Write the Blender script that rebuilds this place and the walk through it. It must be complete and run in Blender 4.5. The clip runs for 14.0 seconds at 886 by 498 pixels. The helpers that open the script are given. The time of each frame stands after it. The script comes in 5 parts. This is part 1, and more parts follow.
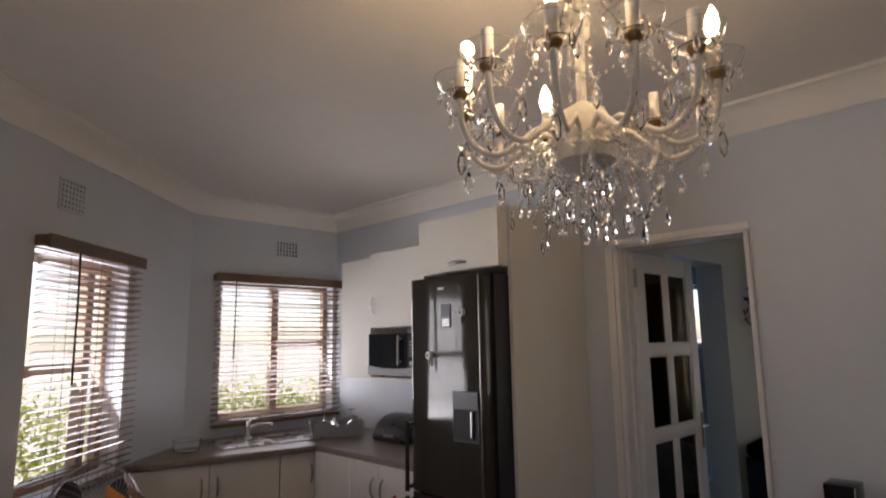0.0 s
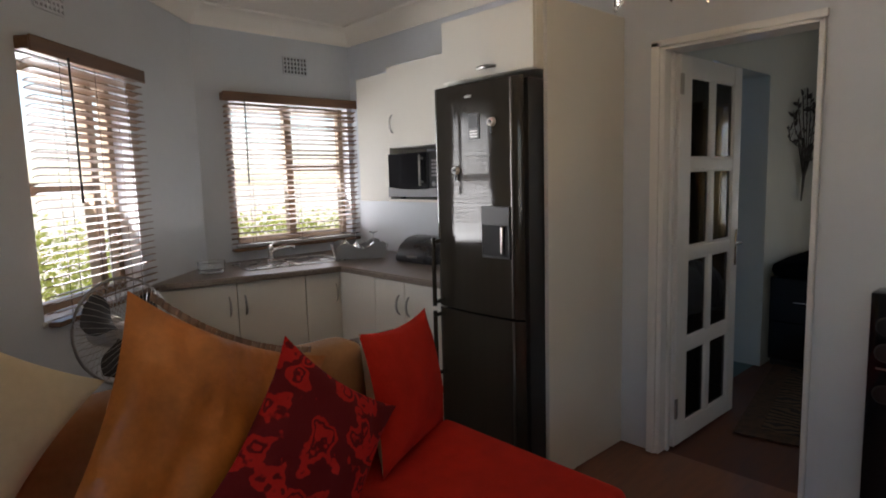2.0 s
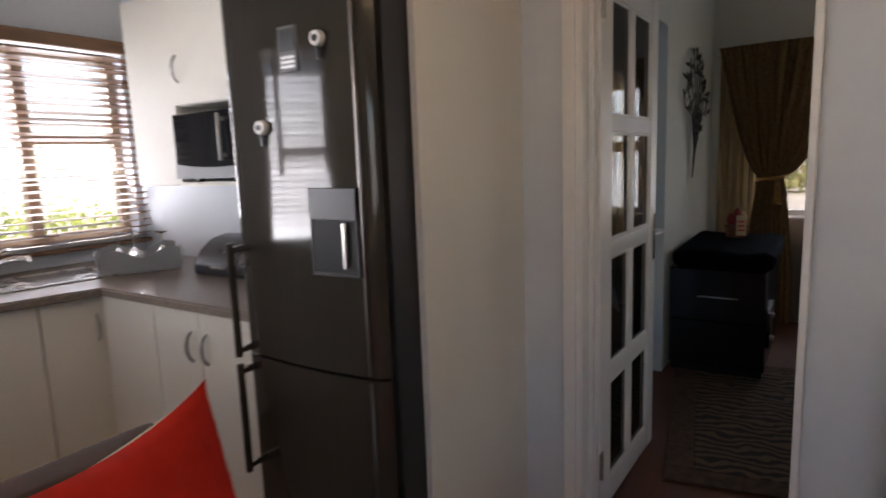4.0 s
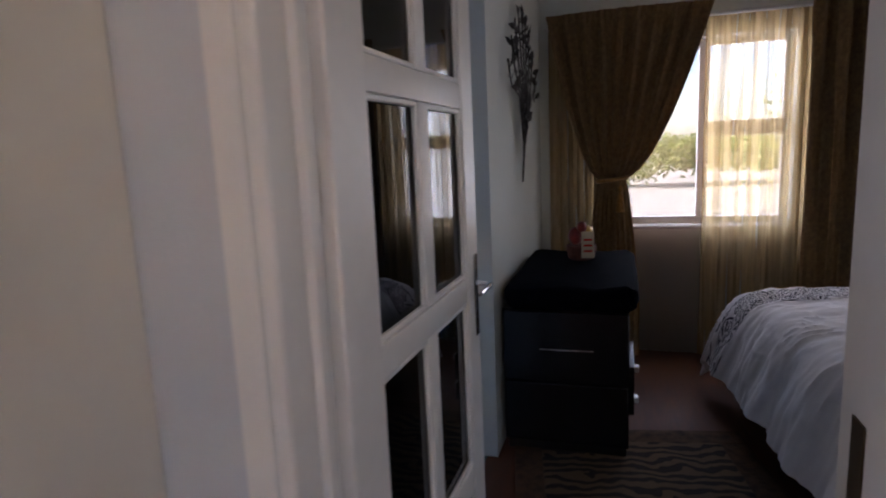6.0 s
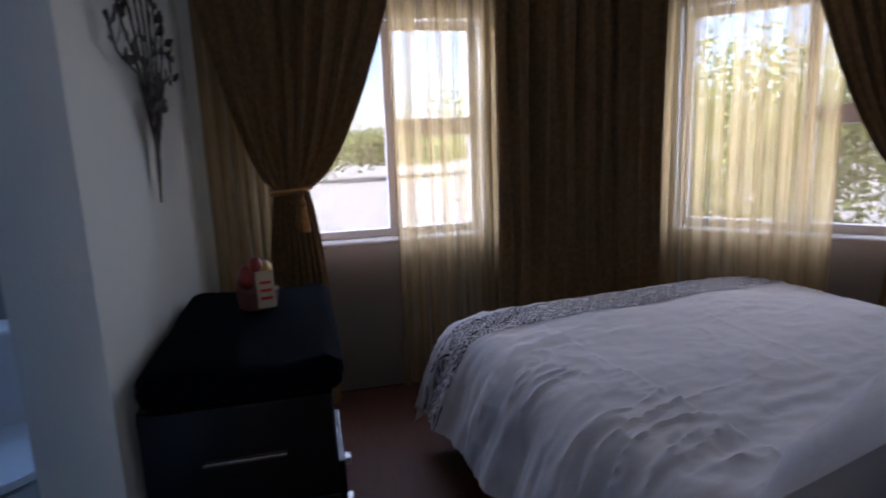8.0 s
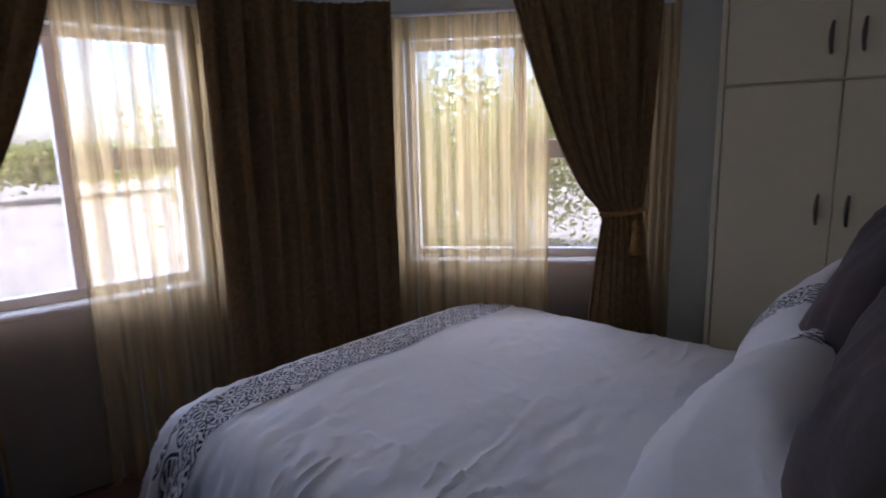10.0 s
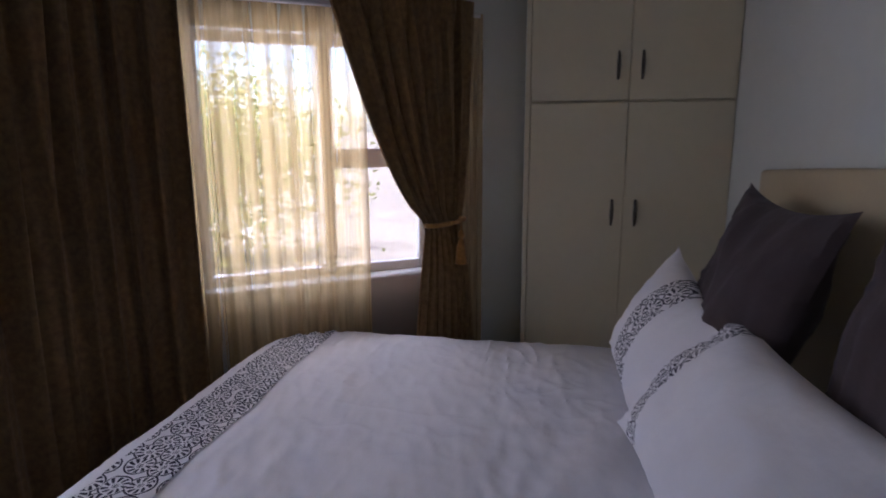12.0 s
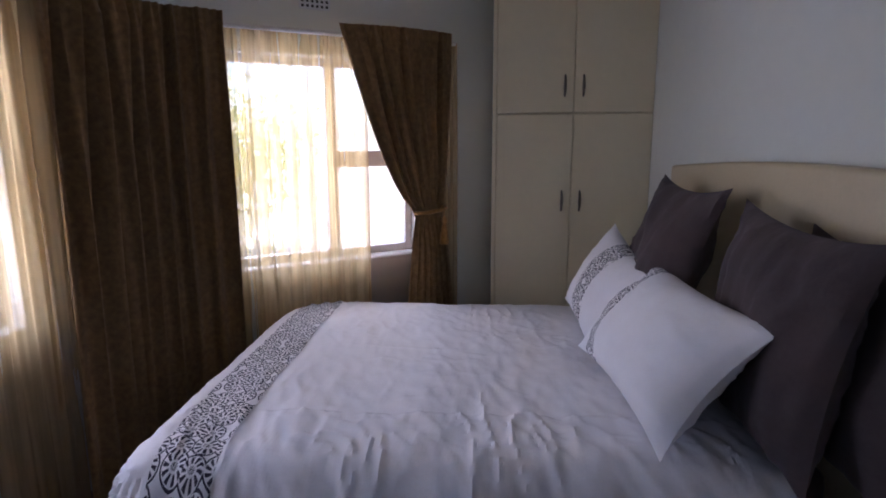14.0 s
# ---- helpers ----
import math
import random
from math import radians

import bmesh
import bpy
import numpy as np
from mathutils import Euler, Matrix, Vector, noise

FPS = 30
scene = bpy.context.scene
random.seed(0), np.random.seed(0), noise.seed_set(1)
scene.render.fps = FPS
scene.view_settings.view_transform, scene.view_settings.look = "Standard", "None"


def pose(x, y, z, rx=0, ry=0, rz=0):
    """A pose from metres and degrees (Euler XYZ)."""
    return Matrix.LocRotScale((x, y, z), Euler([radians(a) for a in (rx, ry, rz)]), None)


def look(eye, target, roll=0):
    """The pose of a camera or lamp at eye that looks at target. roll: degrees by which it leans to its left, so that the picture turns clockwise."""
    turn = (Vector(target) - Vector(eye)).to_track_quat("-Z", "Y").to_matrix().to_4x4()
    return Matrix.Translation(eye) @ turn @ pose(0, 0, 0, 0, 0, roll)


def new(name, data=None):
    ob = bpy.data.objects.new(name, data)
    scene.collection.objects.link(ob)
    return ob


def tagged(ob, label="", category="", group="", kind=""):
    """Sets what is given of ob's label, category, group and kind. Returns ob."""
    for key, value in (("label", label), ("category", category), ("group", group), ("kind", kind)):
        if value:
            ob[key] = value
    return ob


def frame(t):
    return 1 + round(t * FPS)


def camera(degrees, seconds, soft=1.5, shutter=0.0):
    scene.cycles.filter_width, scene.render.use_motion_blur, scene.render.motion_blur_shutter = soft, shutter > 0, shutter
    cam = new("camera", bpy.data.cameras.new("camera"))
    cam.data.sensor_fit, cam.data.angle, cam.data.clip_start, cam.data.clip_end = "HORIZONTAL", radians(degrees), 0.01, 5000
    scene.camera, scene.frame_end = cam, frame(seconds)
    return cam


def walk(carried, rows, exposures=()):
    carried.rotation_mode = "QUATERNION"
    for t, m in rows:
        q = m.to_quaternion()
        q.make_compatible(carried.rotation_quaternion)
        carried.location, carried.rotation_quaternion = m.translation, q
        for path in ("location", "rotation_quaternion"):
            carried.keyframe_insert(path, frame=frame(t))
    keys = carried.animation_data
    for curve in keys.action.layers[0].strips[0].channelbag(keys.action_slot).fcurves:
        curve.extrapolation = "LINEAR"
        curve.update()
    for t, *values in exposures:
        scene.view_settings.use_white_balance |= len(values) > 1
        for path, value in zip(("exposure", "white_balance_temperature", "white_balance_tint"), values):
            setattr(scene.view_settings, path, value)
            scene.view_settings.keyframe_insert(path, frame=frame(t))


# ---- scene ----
cam = camera(73.4, 14.0, soft=1.8, shutter=0.4)
PATH = [
    (0, (0.27, 0.455, 1.561), (1.654, 1.867, 1.865), -1.0),
    (0.5, (0.287, 0.48, 1.54), (1.674, 1.916, 1.666), -1.2),
    (1, (0.303, 0.497, 1.524), (1.679, 1.949, 1.51), -1.3),
    (1.5, (0.319, 0.562, 1.495), (1.685, 2.017, 1.357), -1.5),
    (2, (0.367, 0.656, 1.457), (1.717, 2.111, 1.217), -1.6),
    (2.5, (0.496, 0.831, 1.416), (1.848, 2.281, 1.147), -1.6),
    (3, (0.688, 1.063, 1.407), (2.073, 2.48, 1.133), -1.7),
    (3.5, (0.91, 1.226, 1.394), (2.43, 2.495, 1.107), -1.9),
    (4, (1.214, 1.36, 1.385), (2.868, 2.444, 1.084), -2.1),
    (6.5, (2.817, 1.673, 1.354), (4.748, 2.072, 1.016), -2.6),
    (7, (3.052, 1.673, 1.344), (5.015, 1.821, 0.988), -2.6),
    (7.5, (3.244, 1.666, 1.345), (5.207, 1.554, 0.981), -2.4),
    (8, (3.382, 1.67, 1.396), (5.297, 1.238, 1.012), -2.2),
    (8.5, (3.473, 1.665, 1.423), (5.308, 0.967, 1.038), -2.2),
    (9, (3.519, 1.646, 1.457), (5.273, 0.765, 1.073), -2.1),
    (11.5, (4.231, 1.616, 1.538), (5.102, -0.141, 1.149), -0.6),
    (12, (4.416, 1.809, 1.552), (5.044, -0.049, 1.157), -0.3),
    (12.5, (4.466, 2.018, 1.521), (4.901, 0.101, 1.154), 0.1),
    (13, (4.475, 2.199, 1.529), (4.884, 0.275, 1.169), 0.1),
    (13.5, (4.508, 2.379, 1.545), (4.909, 0.455, 1.172), -0.1),
    (14, (4.523, 2.535, 1.555), (4.924, 0.612, 1.177), -0.2),
]

EXPOSURES = [(0.0, 0.85, 6550, 18), (2.0, 1.1, 6550, 12), (3.2, 1.1, 6500, 12), (4.2, 1.75, 6400, 18), (6.5, 1.9, 5800, 23), (9.0, 1.85, 5250, 22), (11.5, 1.85, 5600, 27), (14.0, 2.45, 5550, 28)]
walk(cam, [(t, look(eye, target, roll)) for t, eye, target, roll in PATH], EXPOSURES)

# ---- world and lights ----
world = bpy.data.worlds.new("world")
scene.world = world
world.use_nodes = True
wn = world.node_tree
sky = wn.nodes.new("ShaderNodeTexSky")
sky.sky_type, sky.sun_disc = "NISHITA", False
sky.sun_elevation, sky.sun_rotation = radians(71), radians(18)
wn.links.new(sky.outputs[0], wn.nodes["Background"].inputs[0])
wn.nodes["Background"].inputs[1].default_value = 0.15


def lamp(name, kind, m, energy, colour, **kw):
    data = bpy.data.lights.new(name, kind)
    data.energy, data.color = energy, colour
    for key, value in kw.items():
        if key == "size":
            data.shape, data.size, data.size_y = "RECTANGLE", value[0], value[1]
        elif key == "angle":
            data.angle = value
        elif key == "radius":
            data.shadow_soft_size = value
    ob = new(name, data)
    ob.matrix_world = m
    return tagged(ob, kind="structure")


SUN_DIR = Vector((0.10, -0.30, -0.95))
lamp("sun", "SUN", look((0, 0, 20), Vector((0, 0, 20)) + SUN_DIR), 4.5, (1, 0.95, 0.88), angle=radians(0.5))

# daylight in the window openings
DAY = (0.96, 0.97, 1.0)
BLUE = (0.86, 0.92, 1.0)
DEEP = (0.36, 0.58, 1.0)
lamp("window_light", "AREA", look((2.645, 4.885, 1.52), (2.645, 3, 2.5)), 12.0, DAY, size=(0.95, 0.98))
lamp("window_light", "AREA", pose(1.93, 4.72, 0, 0, 0, -135) @ look((1.22, -0.165, 1.45), (1.22, 2, 2.6)), 15.0, DAY, size=(0.74, 1.08))
# added fill from an unseen west opening, to brighten the living room
lamp("window_light", "AREA", look((-1.80, -0.4, 1.45), (1, -0.4, 2.7)), 3.0, DAY, size=(2.5, 1.25))
lamp("window_light", "AREA", look((6.715, 1.22, 1.41), (3, 1.22, 1.25)), 6.4, BLUE, size=(0.95, 1.08))
lamp("window_light", "AREA", pose(6.55, 0, 0, 0, 0, -138) @ look((0.97, 0.165, 1.41), (0.97, -2, 1.25)), 6.0, BLUE, size=(1.05, 1.08))
lamp("window_light", "AREA", look((6.11, 2.775, 1.75), (4, 2.775, 1.4)), 3.5, DEEP, size=(0.43, 0.58))

# ---- materials ----
def rgb(c):
    return (*c, 1) if len(c) == 3 else c


def material(name, colour, rough=0.6, metal=0.0, vary=0.12, scale=6.0, bump=0.0, bump_scale=60.0, spec=0.5, alt=None, stretch=(1, 1, 1), piece=0.0, coord="Object"):
    """Principled surface whose colour varies at two scales, with fine relief."""
    mat = bpy.data.materials.new(name)
    mat.use_nodes = True
    n, l = mat.node_tree.nodes, mat.node_tree.links
    p = n["Principled BSDF"]
    p.inputs["Roughness"].default_value, p.inputs["Metallic"].default_value = rough, metal
    p.inputs["Specular IOR Level"].default_value = spec
    tc, mp = n.new("ShaderNodeTexCoord"), n.new("ShaderNodeMapping")
    mp.inputs["Scale"].default_value = stretch
    l.new(tc.outputs[coord], mp.inputs[0])
    big, fine = n.new("ShaderNodeTexNoise"), n.new("ShaderNodeTexNoise")
    big.inputs["Scale"].default_value, fine.inputs["Scale"].default_value = scale, scale * 11
    big.inputs["Detail"].default_value = 5
    l.new(mp.outputs[0], big.inputs[0]), l.new(mp.outputs[0], fine.inputs[0])
    mixf = n.new("ShaderNodeMath")
    mixf.operation = "MULTIPLY_ADD"
    mixf.inputs[1].default_value = 0.35
    l.new(fine.outputs[0], mixf.inputs[0]), l.new(big.outputs[0], mixf.inputs[2])
    ramp = n.new("ShaderNodeValToRGB")
    alt = alt or tuple(c * (1 - 2 * vary) for c in colour)
    ramp.color_ramp.elements[0].color, ramp.color_ramp.elements[1].color = rgb(alt), rgb(colour)
    ramp.color_ramp.elements[0].position, ramp.color_ramp.elements[1].position = 0.42, 0.85
    l.new(mixf.outputs[0], ramp.inputs[0])
    out = ramp.outputs[0]
    if piece:
        info, hsv, val = n.new("ShaderNodeObjectInfo"), n.new("ShaderNodeHueSaturation"), n.new("ShaderNodeMapRange")
        val.inputs[3].default_value, val.inputs[4].default_value = 1 - piece, 1 + piece
        l.new(info.outputs["Random"], val.inputs[0]), l.new(val.outputs[0], hsv.inputs["Value"]), l.new(out, hsv.inputs["Color"])
        out = hsv.outputs[0]
    l.new(out, p.inputs["Base Color"])
    rr = n.new("ShaderNodeMapRange")
    rr.inputs[3].default_value, rr.inputs[4].default_value = max(0.02, rough - 0.08), min(1, rough + 0.08)
    l.new(big.outputs[0], rr.inputs[0]), l.new(rr.outputs[0], p.inputs["Roughness"])
    if bump:
        b, t = n.new("ShaderNodeBump"), n.new("ShaderNodeTexNoise")
        t.inputs["Scale"].default_value, t.inputs["Detail"].default_value = bump_scale, 4
        l.new(mp.outputs[0], t.inputs[0])
        b.inputs["Strength"].default_value, b.inputs["Distance"].default_value = bump, 0.01
        l.new(t.outputs[0], b.inputs["Height"]), l.new(b.outputs[0], p.inputs["Normal"])
    return mat


def cloth(name, colour, through_light=0.3, clear=0.0, vary=0.15, scale=5.0, alt=None, weave=0.25, sheen=0.2, stretch=(1, 1, 1), grain=400.0):
    """Woven cloth that lets some light through; clear: how open the weave is."""
    mat = material(name, colour, 0.9, 0, vary, scale, weave, grain, 0.15, alt, stretch)
    n, l = mat.node_tree.nodes, mat.node_tree.links
    p, out = n["Principled BSDF"], n["Material Output"]
    p.inputs["Sheen Weight"].default_value = sheen
    shader = p.outputs[0]
    if through_light:
        tr, mix = n.new("ShaderNodeBsdfTranslucent"), n.new("ShaderNodeMixShader")
        src = p.inputs["Base Color"].links[0].from_socket
        l.new(src, tr.inputs[0])
        mix.inputs[0].default_value = through_light
        l.new(shader, mix.inputs[1]), l.new(tr.outputs[0], mix.inputs[2])
        shader = mix.outputs[0]
    if clear:
        tp, mix = n.new("ShaderNodeBsdfTransparent"), n.new("ShaderNodeMixShader")
        mix.inputs[0].default_value = clear
        l.new(shader, mix.inputs[1]), l.new(tp.outputs[0], mix.inputs[2])
        shader = mix.outputs[0]
    l.new(shader, out.inputs[0])
    return mat


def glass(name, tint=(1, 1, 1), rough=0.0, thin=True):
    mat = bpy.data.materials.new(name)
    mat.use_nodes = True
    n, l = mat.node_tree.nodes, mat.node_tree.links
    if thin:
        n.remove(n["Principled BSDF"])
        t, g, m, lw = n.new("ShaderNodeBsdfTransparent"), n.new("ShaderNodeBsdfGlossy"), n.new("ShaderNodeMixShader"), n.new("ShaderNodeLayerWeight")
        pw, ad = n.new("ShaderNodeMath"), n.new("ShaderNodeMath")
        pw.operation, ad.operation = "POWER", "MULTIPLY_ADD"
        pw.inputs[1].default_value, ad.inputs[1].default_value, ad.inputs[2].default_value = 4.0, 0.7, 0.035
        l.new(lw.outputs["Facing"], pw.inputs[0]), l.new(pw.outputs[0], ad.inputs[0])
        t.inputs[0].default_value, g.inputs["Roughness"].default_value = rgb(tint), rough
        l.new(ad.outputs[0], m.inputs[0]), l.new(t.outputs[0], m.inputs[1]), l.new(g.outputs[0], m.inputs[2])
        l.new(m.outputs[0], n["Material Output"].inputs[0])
    else:
        p = n["Principled BSDF"]
        p.inputs["Base Color"].default_value, p.inputs["Transmission Weight"].default_value = rgb(tint), 1
        p.inputs["Roughness"].default_value, p.inputs["IOR"].default_value = rough, 1.5
    return mat


def glow(name, colour, strength):
    mat = bpy.data.materials.new(name)
    mat.use_nodes = True
    p = mat.node_tree.nodes["Principled BSDF"]
    p.inputs["Emission Color"].default_value, p.inputs["Emission Strength"].default_value = rgb(colour), strength
    return mat


WALL = material("wall_paint", (0.60, 0.63, 0.67), 0.75, vary=0.03, scale=1.5, bump=0.12, bump_scale=90)
WALL_WARM = material("bedroom_paint", (0.63, 0.65, 0.61), 0.75, vary=0.03, scale=1.5, bump=0.12, bump_scale=90)
BATH = material("bathroom_paint", (0.30, 0.35, 0.36), 0.5, vary=0.05, scale=2, bump=0.05)
CEIL = material("ceiling_paint", (0.86, 0.82, 0.75), 0.8, vary=0.03, scale=1.0, bump=0.05)
WHITE = material("white_gloss_paint", (0.80, 0.79, 0.77), 0.35, vary=0.04, scale=3, bump=0.05, bump_scale=40)
MELAMINE = material("cream_melamine", (0.74, 0.71, 0.64), 0.42, vary=0.02, scale=2, bump=0.02)
CREAM = material("wardrobe_cream", (0.68, 0.61, 0.43), 0.45, vary=0.04, scale=2, bump=0.03)
COUNTER = material("speckled_counter", (0.24, 0.195, 0.16), 0.35, vary=0.25, scale=60, alt=(0.13, 0.10, 0.085), bump=0.02)
FLOOR = material("red_brown_floor", (0.20, 0.085, 0.045), 0.4, vary=0.15, scale=5, bump=0.04, bump_scale=30, stretch=(1, 6, 1), piece=0.12)
BEDFLOOR = material("dark_wood_floor", (0.12, 0.042, 0.020), 0.58, vary=0.2, scale=5, bump=0.04, bump_scale=30, stretch=(1, 6, 1), piece=0.12)
JOINT = material("floor_joint", (0.05, 0.03, 0.02), 0.8)
STEEL = material("brushed_dark_steel", (0.042, 0.037, 0.030), 0.045, 0.10, vary=0.10, scale=3, bump=0.003, bump_scale=120, stretch=(1, 1, 0.03))
FRIDGE_SIDE = material("fridge_side_dark", (0.03, 0.03, 0.032), 0.4, 0.2, vary=0.05)
CHROME = material("chrome", (0.75, 0.75, 0.76), 0.15, 1.0, vary=0.03)
SATIN = material("satin_nickel", (0.45, 0.44, 0.42), 0.32, 1.0, vary=0.05)
STAINLESS = material("stainless_sink", (0.55, 0.53, 0.50), 0.28, 1.0, vary=0.06, scale=12)
BLACK = material("black_plastic", (0.012, 0.012, 0.013), 0.3, vary=0.1)
DARK_GLOSS = material("dark_glass", (0.006, 0.006, 0.008), 0.06, vary=0.05)
GREY = material("grey_plastic", (0.28, 0.28, 0.29), 0.45, vary=0.06)
OFFWHITE = material("white_plastic", (0.66, 0.65, 0.63), 0.4, vary=0.04)
SLAT = material("blind_slat_wood", (0.17, 0.085, 0.042), 0.4, vary=0.2, scale=4, stretch=(1, 12, 12), bump=0.03, piece=0.1)
CORD = material("dark_cord", (0.02, 0.014, 0.01), 0.7)
ALU = material("bronze_window_frame", (0.30, 0.22, 0.15), 0.45, 0.2, vary=0.06)
WINWOOD = material("white_window_frame", (0.62, 0.60, 0.58), 0.45, vary=0.06)
PANE = glass("window_pane")
# the door's glass lets only about a tenth of the view through
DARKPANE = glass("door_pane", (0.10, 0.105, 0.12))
TRIM_STEEL = material("satin_dark_trim", (0.16, 0.15, 0.14), 0.32, 0.9, vary=0.05)
DISPLAY_GREY = material("display_grey", (0.10, 0.10, 0.10), 0.4, vary=0.05)


# ---- helpers of this scene ----
def box(bm, x0, y0, z0, x1, y1, z1, bevel=0.0, m=None, seg=1):
    vs = bmesh.ops.create_cube(bm, size=1)["verts"]
    bmesh.ops.scale(bm, vec=(abs(x1 - x0), abs(y1 - y0), abs(z1 - z0)), verts=vs)
    bmesh.ops.translate(bm, vec=((x0 + x1) / 2, (y0 + y1) / 2, (z0 + z1) / 2), verts=vs)
    if bevel:
        es = list({e for v in vs for e in v.link_edges})
        r = bmesh.ops.bevel(bm, geom=es, offset=bevel, segments=seg, affect="EDGES", profile=0.6)
        vs = list({v for f in r["faces"] for v in f.verts} | {v for v in vs if v.is_valid})
    if m is not None:
        bmesh.ops.transform(bm, matrix=m, verts=vs)
    return vs


def cyl(bm, p0, p1, r0, r1=None, seg=16):
    p0, p1 = Vector(p0), Vector(p1)
    d = p1 - p0
    m = Matrix.Translation((p0 + p1) / 2) @ d.to_track_quat("Z", "Y").to_matrix().to_4x4()
    return bmesh.ops.create_cone(bm, cap_ends=True, segments=seg, radius1=r0, radius2=r0 if r1 is None else r1, depth=d.length, matrix=m)["verts"]


def ball(bm, c, r, m=None, seg=12):
    return bmesh.ops.create_uvsphere(bm, u_segments=seg, v_segments=max(6, seg * 2 // 3), radius=1, matrix=Matrix.Translation(c) @ Matrix.Diagonal((*(r if hasattr(r, "__len__") else (r, r, r)), 1)))["verts"]


def tube(bm, pts, r, seg=8, close=False):
    """A round bar along points; r is one radius or one a point."""
    pts = [Vector(p) for p in pts]
    rings, n = [], len(pts)
    up = Vector((0, 0, 1))
    for i, p in enumerate(pts):
        a, b = (pts[i - 1], pts[(i + 1) % n]) if close else (pts[max(i - 1, 0)], pts[min(i + 1, n - 1)])
        d = (b - a).normalized()
        s = d.cross(up if abs(d.z) < 0.95 else Vector((1, 0, 0))).normalized()
        u = s.cross(d)
        q = r[i] if hasattr(r, "__len__") else r
        rings.append([bm.verts.new(p + q * (math.cos(2 * math.pi * k / seg) * s + math.sin(2 * math.pi * k / seg) * u)) for k in range(seg)])
    for i in range(n if close else n - 1):
        A, B = rings[i], rings[(i + 1) % n]
        for k in range(seg):
            bm.faces.new((A[k], A[(k + 1) % seg], B[(k + 1) % seg], B[k]))
    if not close:
        bm.faces.new(rings[0][::-1]), bm.faces.new(rings[-1])


def lathe(bm, profile, c=(0, 0, 0), seg=24, cap=True):
    rings = []
    for r, z in profile:
        rings.append([bm.verts.new((c[0] + r * math.cos(2 * math.pi * k / seg), c[1] + r * math.sin(2 * math.pi * k / seg), c[2] + z)) for k in range(seg)])
    for A, B in zip(rings, rings[1:]):
        for k in range(seg):
            bm.faces.new((A[k], A[(k + 1) % seg], B[(k + 1) % seg], B[k]))
    if cap:
        bm.faces.new(rings[0][::-1]), bm.faces.new(rings[-1])


def sheet(bm, nu, nv, fn, thick=0.0):
    """A grid surface fn(a, b) with a, b from 0 to 1; thick gives it a second skin."""
    def grid(off):
        P = [[Vector(fn(i / nu, j / nv)) for j in range(nv + 1)] for i in range(nu + 1)]
        if off:
            Q = []
            for i in range(nu + 1):
                row = []
                for j in range(nv + 1):
                    a = P[min(i + 1, nu)][j] - P[max(i - 1, 0)][j]
                    b = P[i][min(j + 1, nv)] - P[i][max(j - 1, 0)]
                    nn = a.cross(b)
                    row.append(P[i][j] + off * (nn.normalized() if nn.length > 1e-9 else Vector((0, 0, 1))))
                Q.append(row)
            P = Q
        return [[bm.verts.new(p) for p in row] for row in P]
    A = grid(0)
    for i in range(nu):
        for j in range(nv):
            bm.faces.new((A[i][j], A[i + 1][j], A[i + 1][j + 1], A[i][j + 1]))
    if thick:
        B = grid(-thick)
        for i in range(nu):
            for j in range(nv):
                bm.faces.new((B[i][j], B[i][j + 1], B[i + 1][j + 1], B[i + 1][j]))
        for i in range(nu):
            bm.faces.new((A[i][0], B[i][0], B[i + 1][0], A[i + 1][0])), bm.faces.new((A[i][nv], A[i + 1][nv], B[i + 1][nv], B[i][nv]))
        for j in range(nv):
            bm.faces.new((A[0][j], A[0][j + 1], B[0][j + 1], B[0][j])), bm.faces.new((A[nu][j], B[nu][j], B[nu][j + 1], A[nu][j + 1]))


def finish(name, bm, mat, smooth):
    bmesh.ops.recalc_face_normals(bm, faces=bm.faces)
    me = bpy.data.meshes.new(name)
    bm.to_mesh(me)
    bm.free()
    me.materials.append(mat)
    if smooth:
        me.polygons.foreach_set("use_smooth", [True] * len(me.polygons))
        me.set_sharp_from_angle(angle=radians(38))
    return me


def part(name, bm, mat, parent, label="", smooth=True):
    ob = new(name, finish(name, bm, mat, smooth))
    ob.parent = parent
    return tagged(ob, label)


def thing(name, m, label, category, group="", kind=""):
    """An Empty at the thing's base, which its parts hang from."""
    ob = new(name)
    ob.empty_display_size = 0.1
    ob.matrix_world = m
    return tagged(ob, label, category, group, kind)


def solid(name, bm, mat, label, category, m=None, kind="", group="", smooth=True):
    ob = new(name, finish(name, bm, mat, smooth))
    if m is not None:
        ob.matrix_world = m
    return tagged(ob, label, category, group, kind)


def boxes(name, mat, label, category, parts_, m=None, kind="structure", bevel=0.0):
    bm = bmesh.new()
    for b in parts_:
        box(bm, *b, bevel=bevel)
    return solid(name, bm, mat, label, category, m, kind)


BED = pose(3.47, 1.645, 0, 0, 0, 8)           # the bed's own axes: u from its head to its foot, v to the bathroom
HEAD = pose(3.58, 0.85, 0, 0, 0, 13.4)        # along the wall behind the bed
WARD = pose(4.965, -1.032, 0, 0, 0, 185.6)    # along the wardrobe front: x to the bed head, y into the wardrobe
DIAG = pose(1.93, 4.72, 0, 0, 0, -135)        # along the kitchen's slanted wall: x from the corner outwards, y to the outside is negative
BAY = pose(6.55, 0.0, 0, 0, 0, -138)  # along the bedroom's slanted window wall
H = 2.62


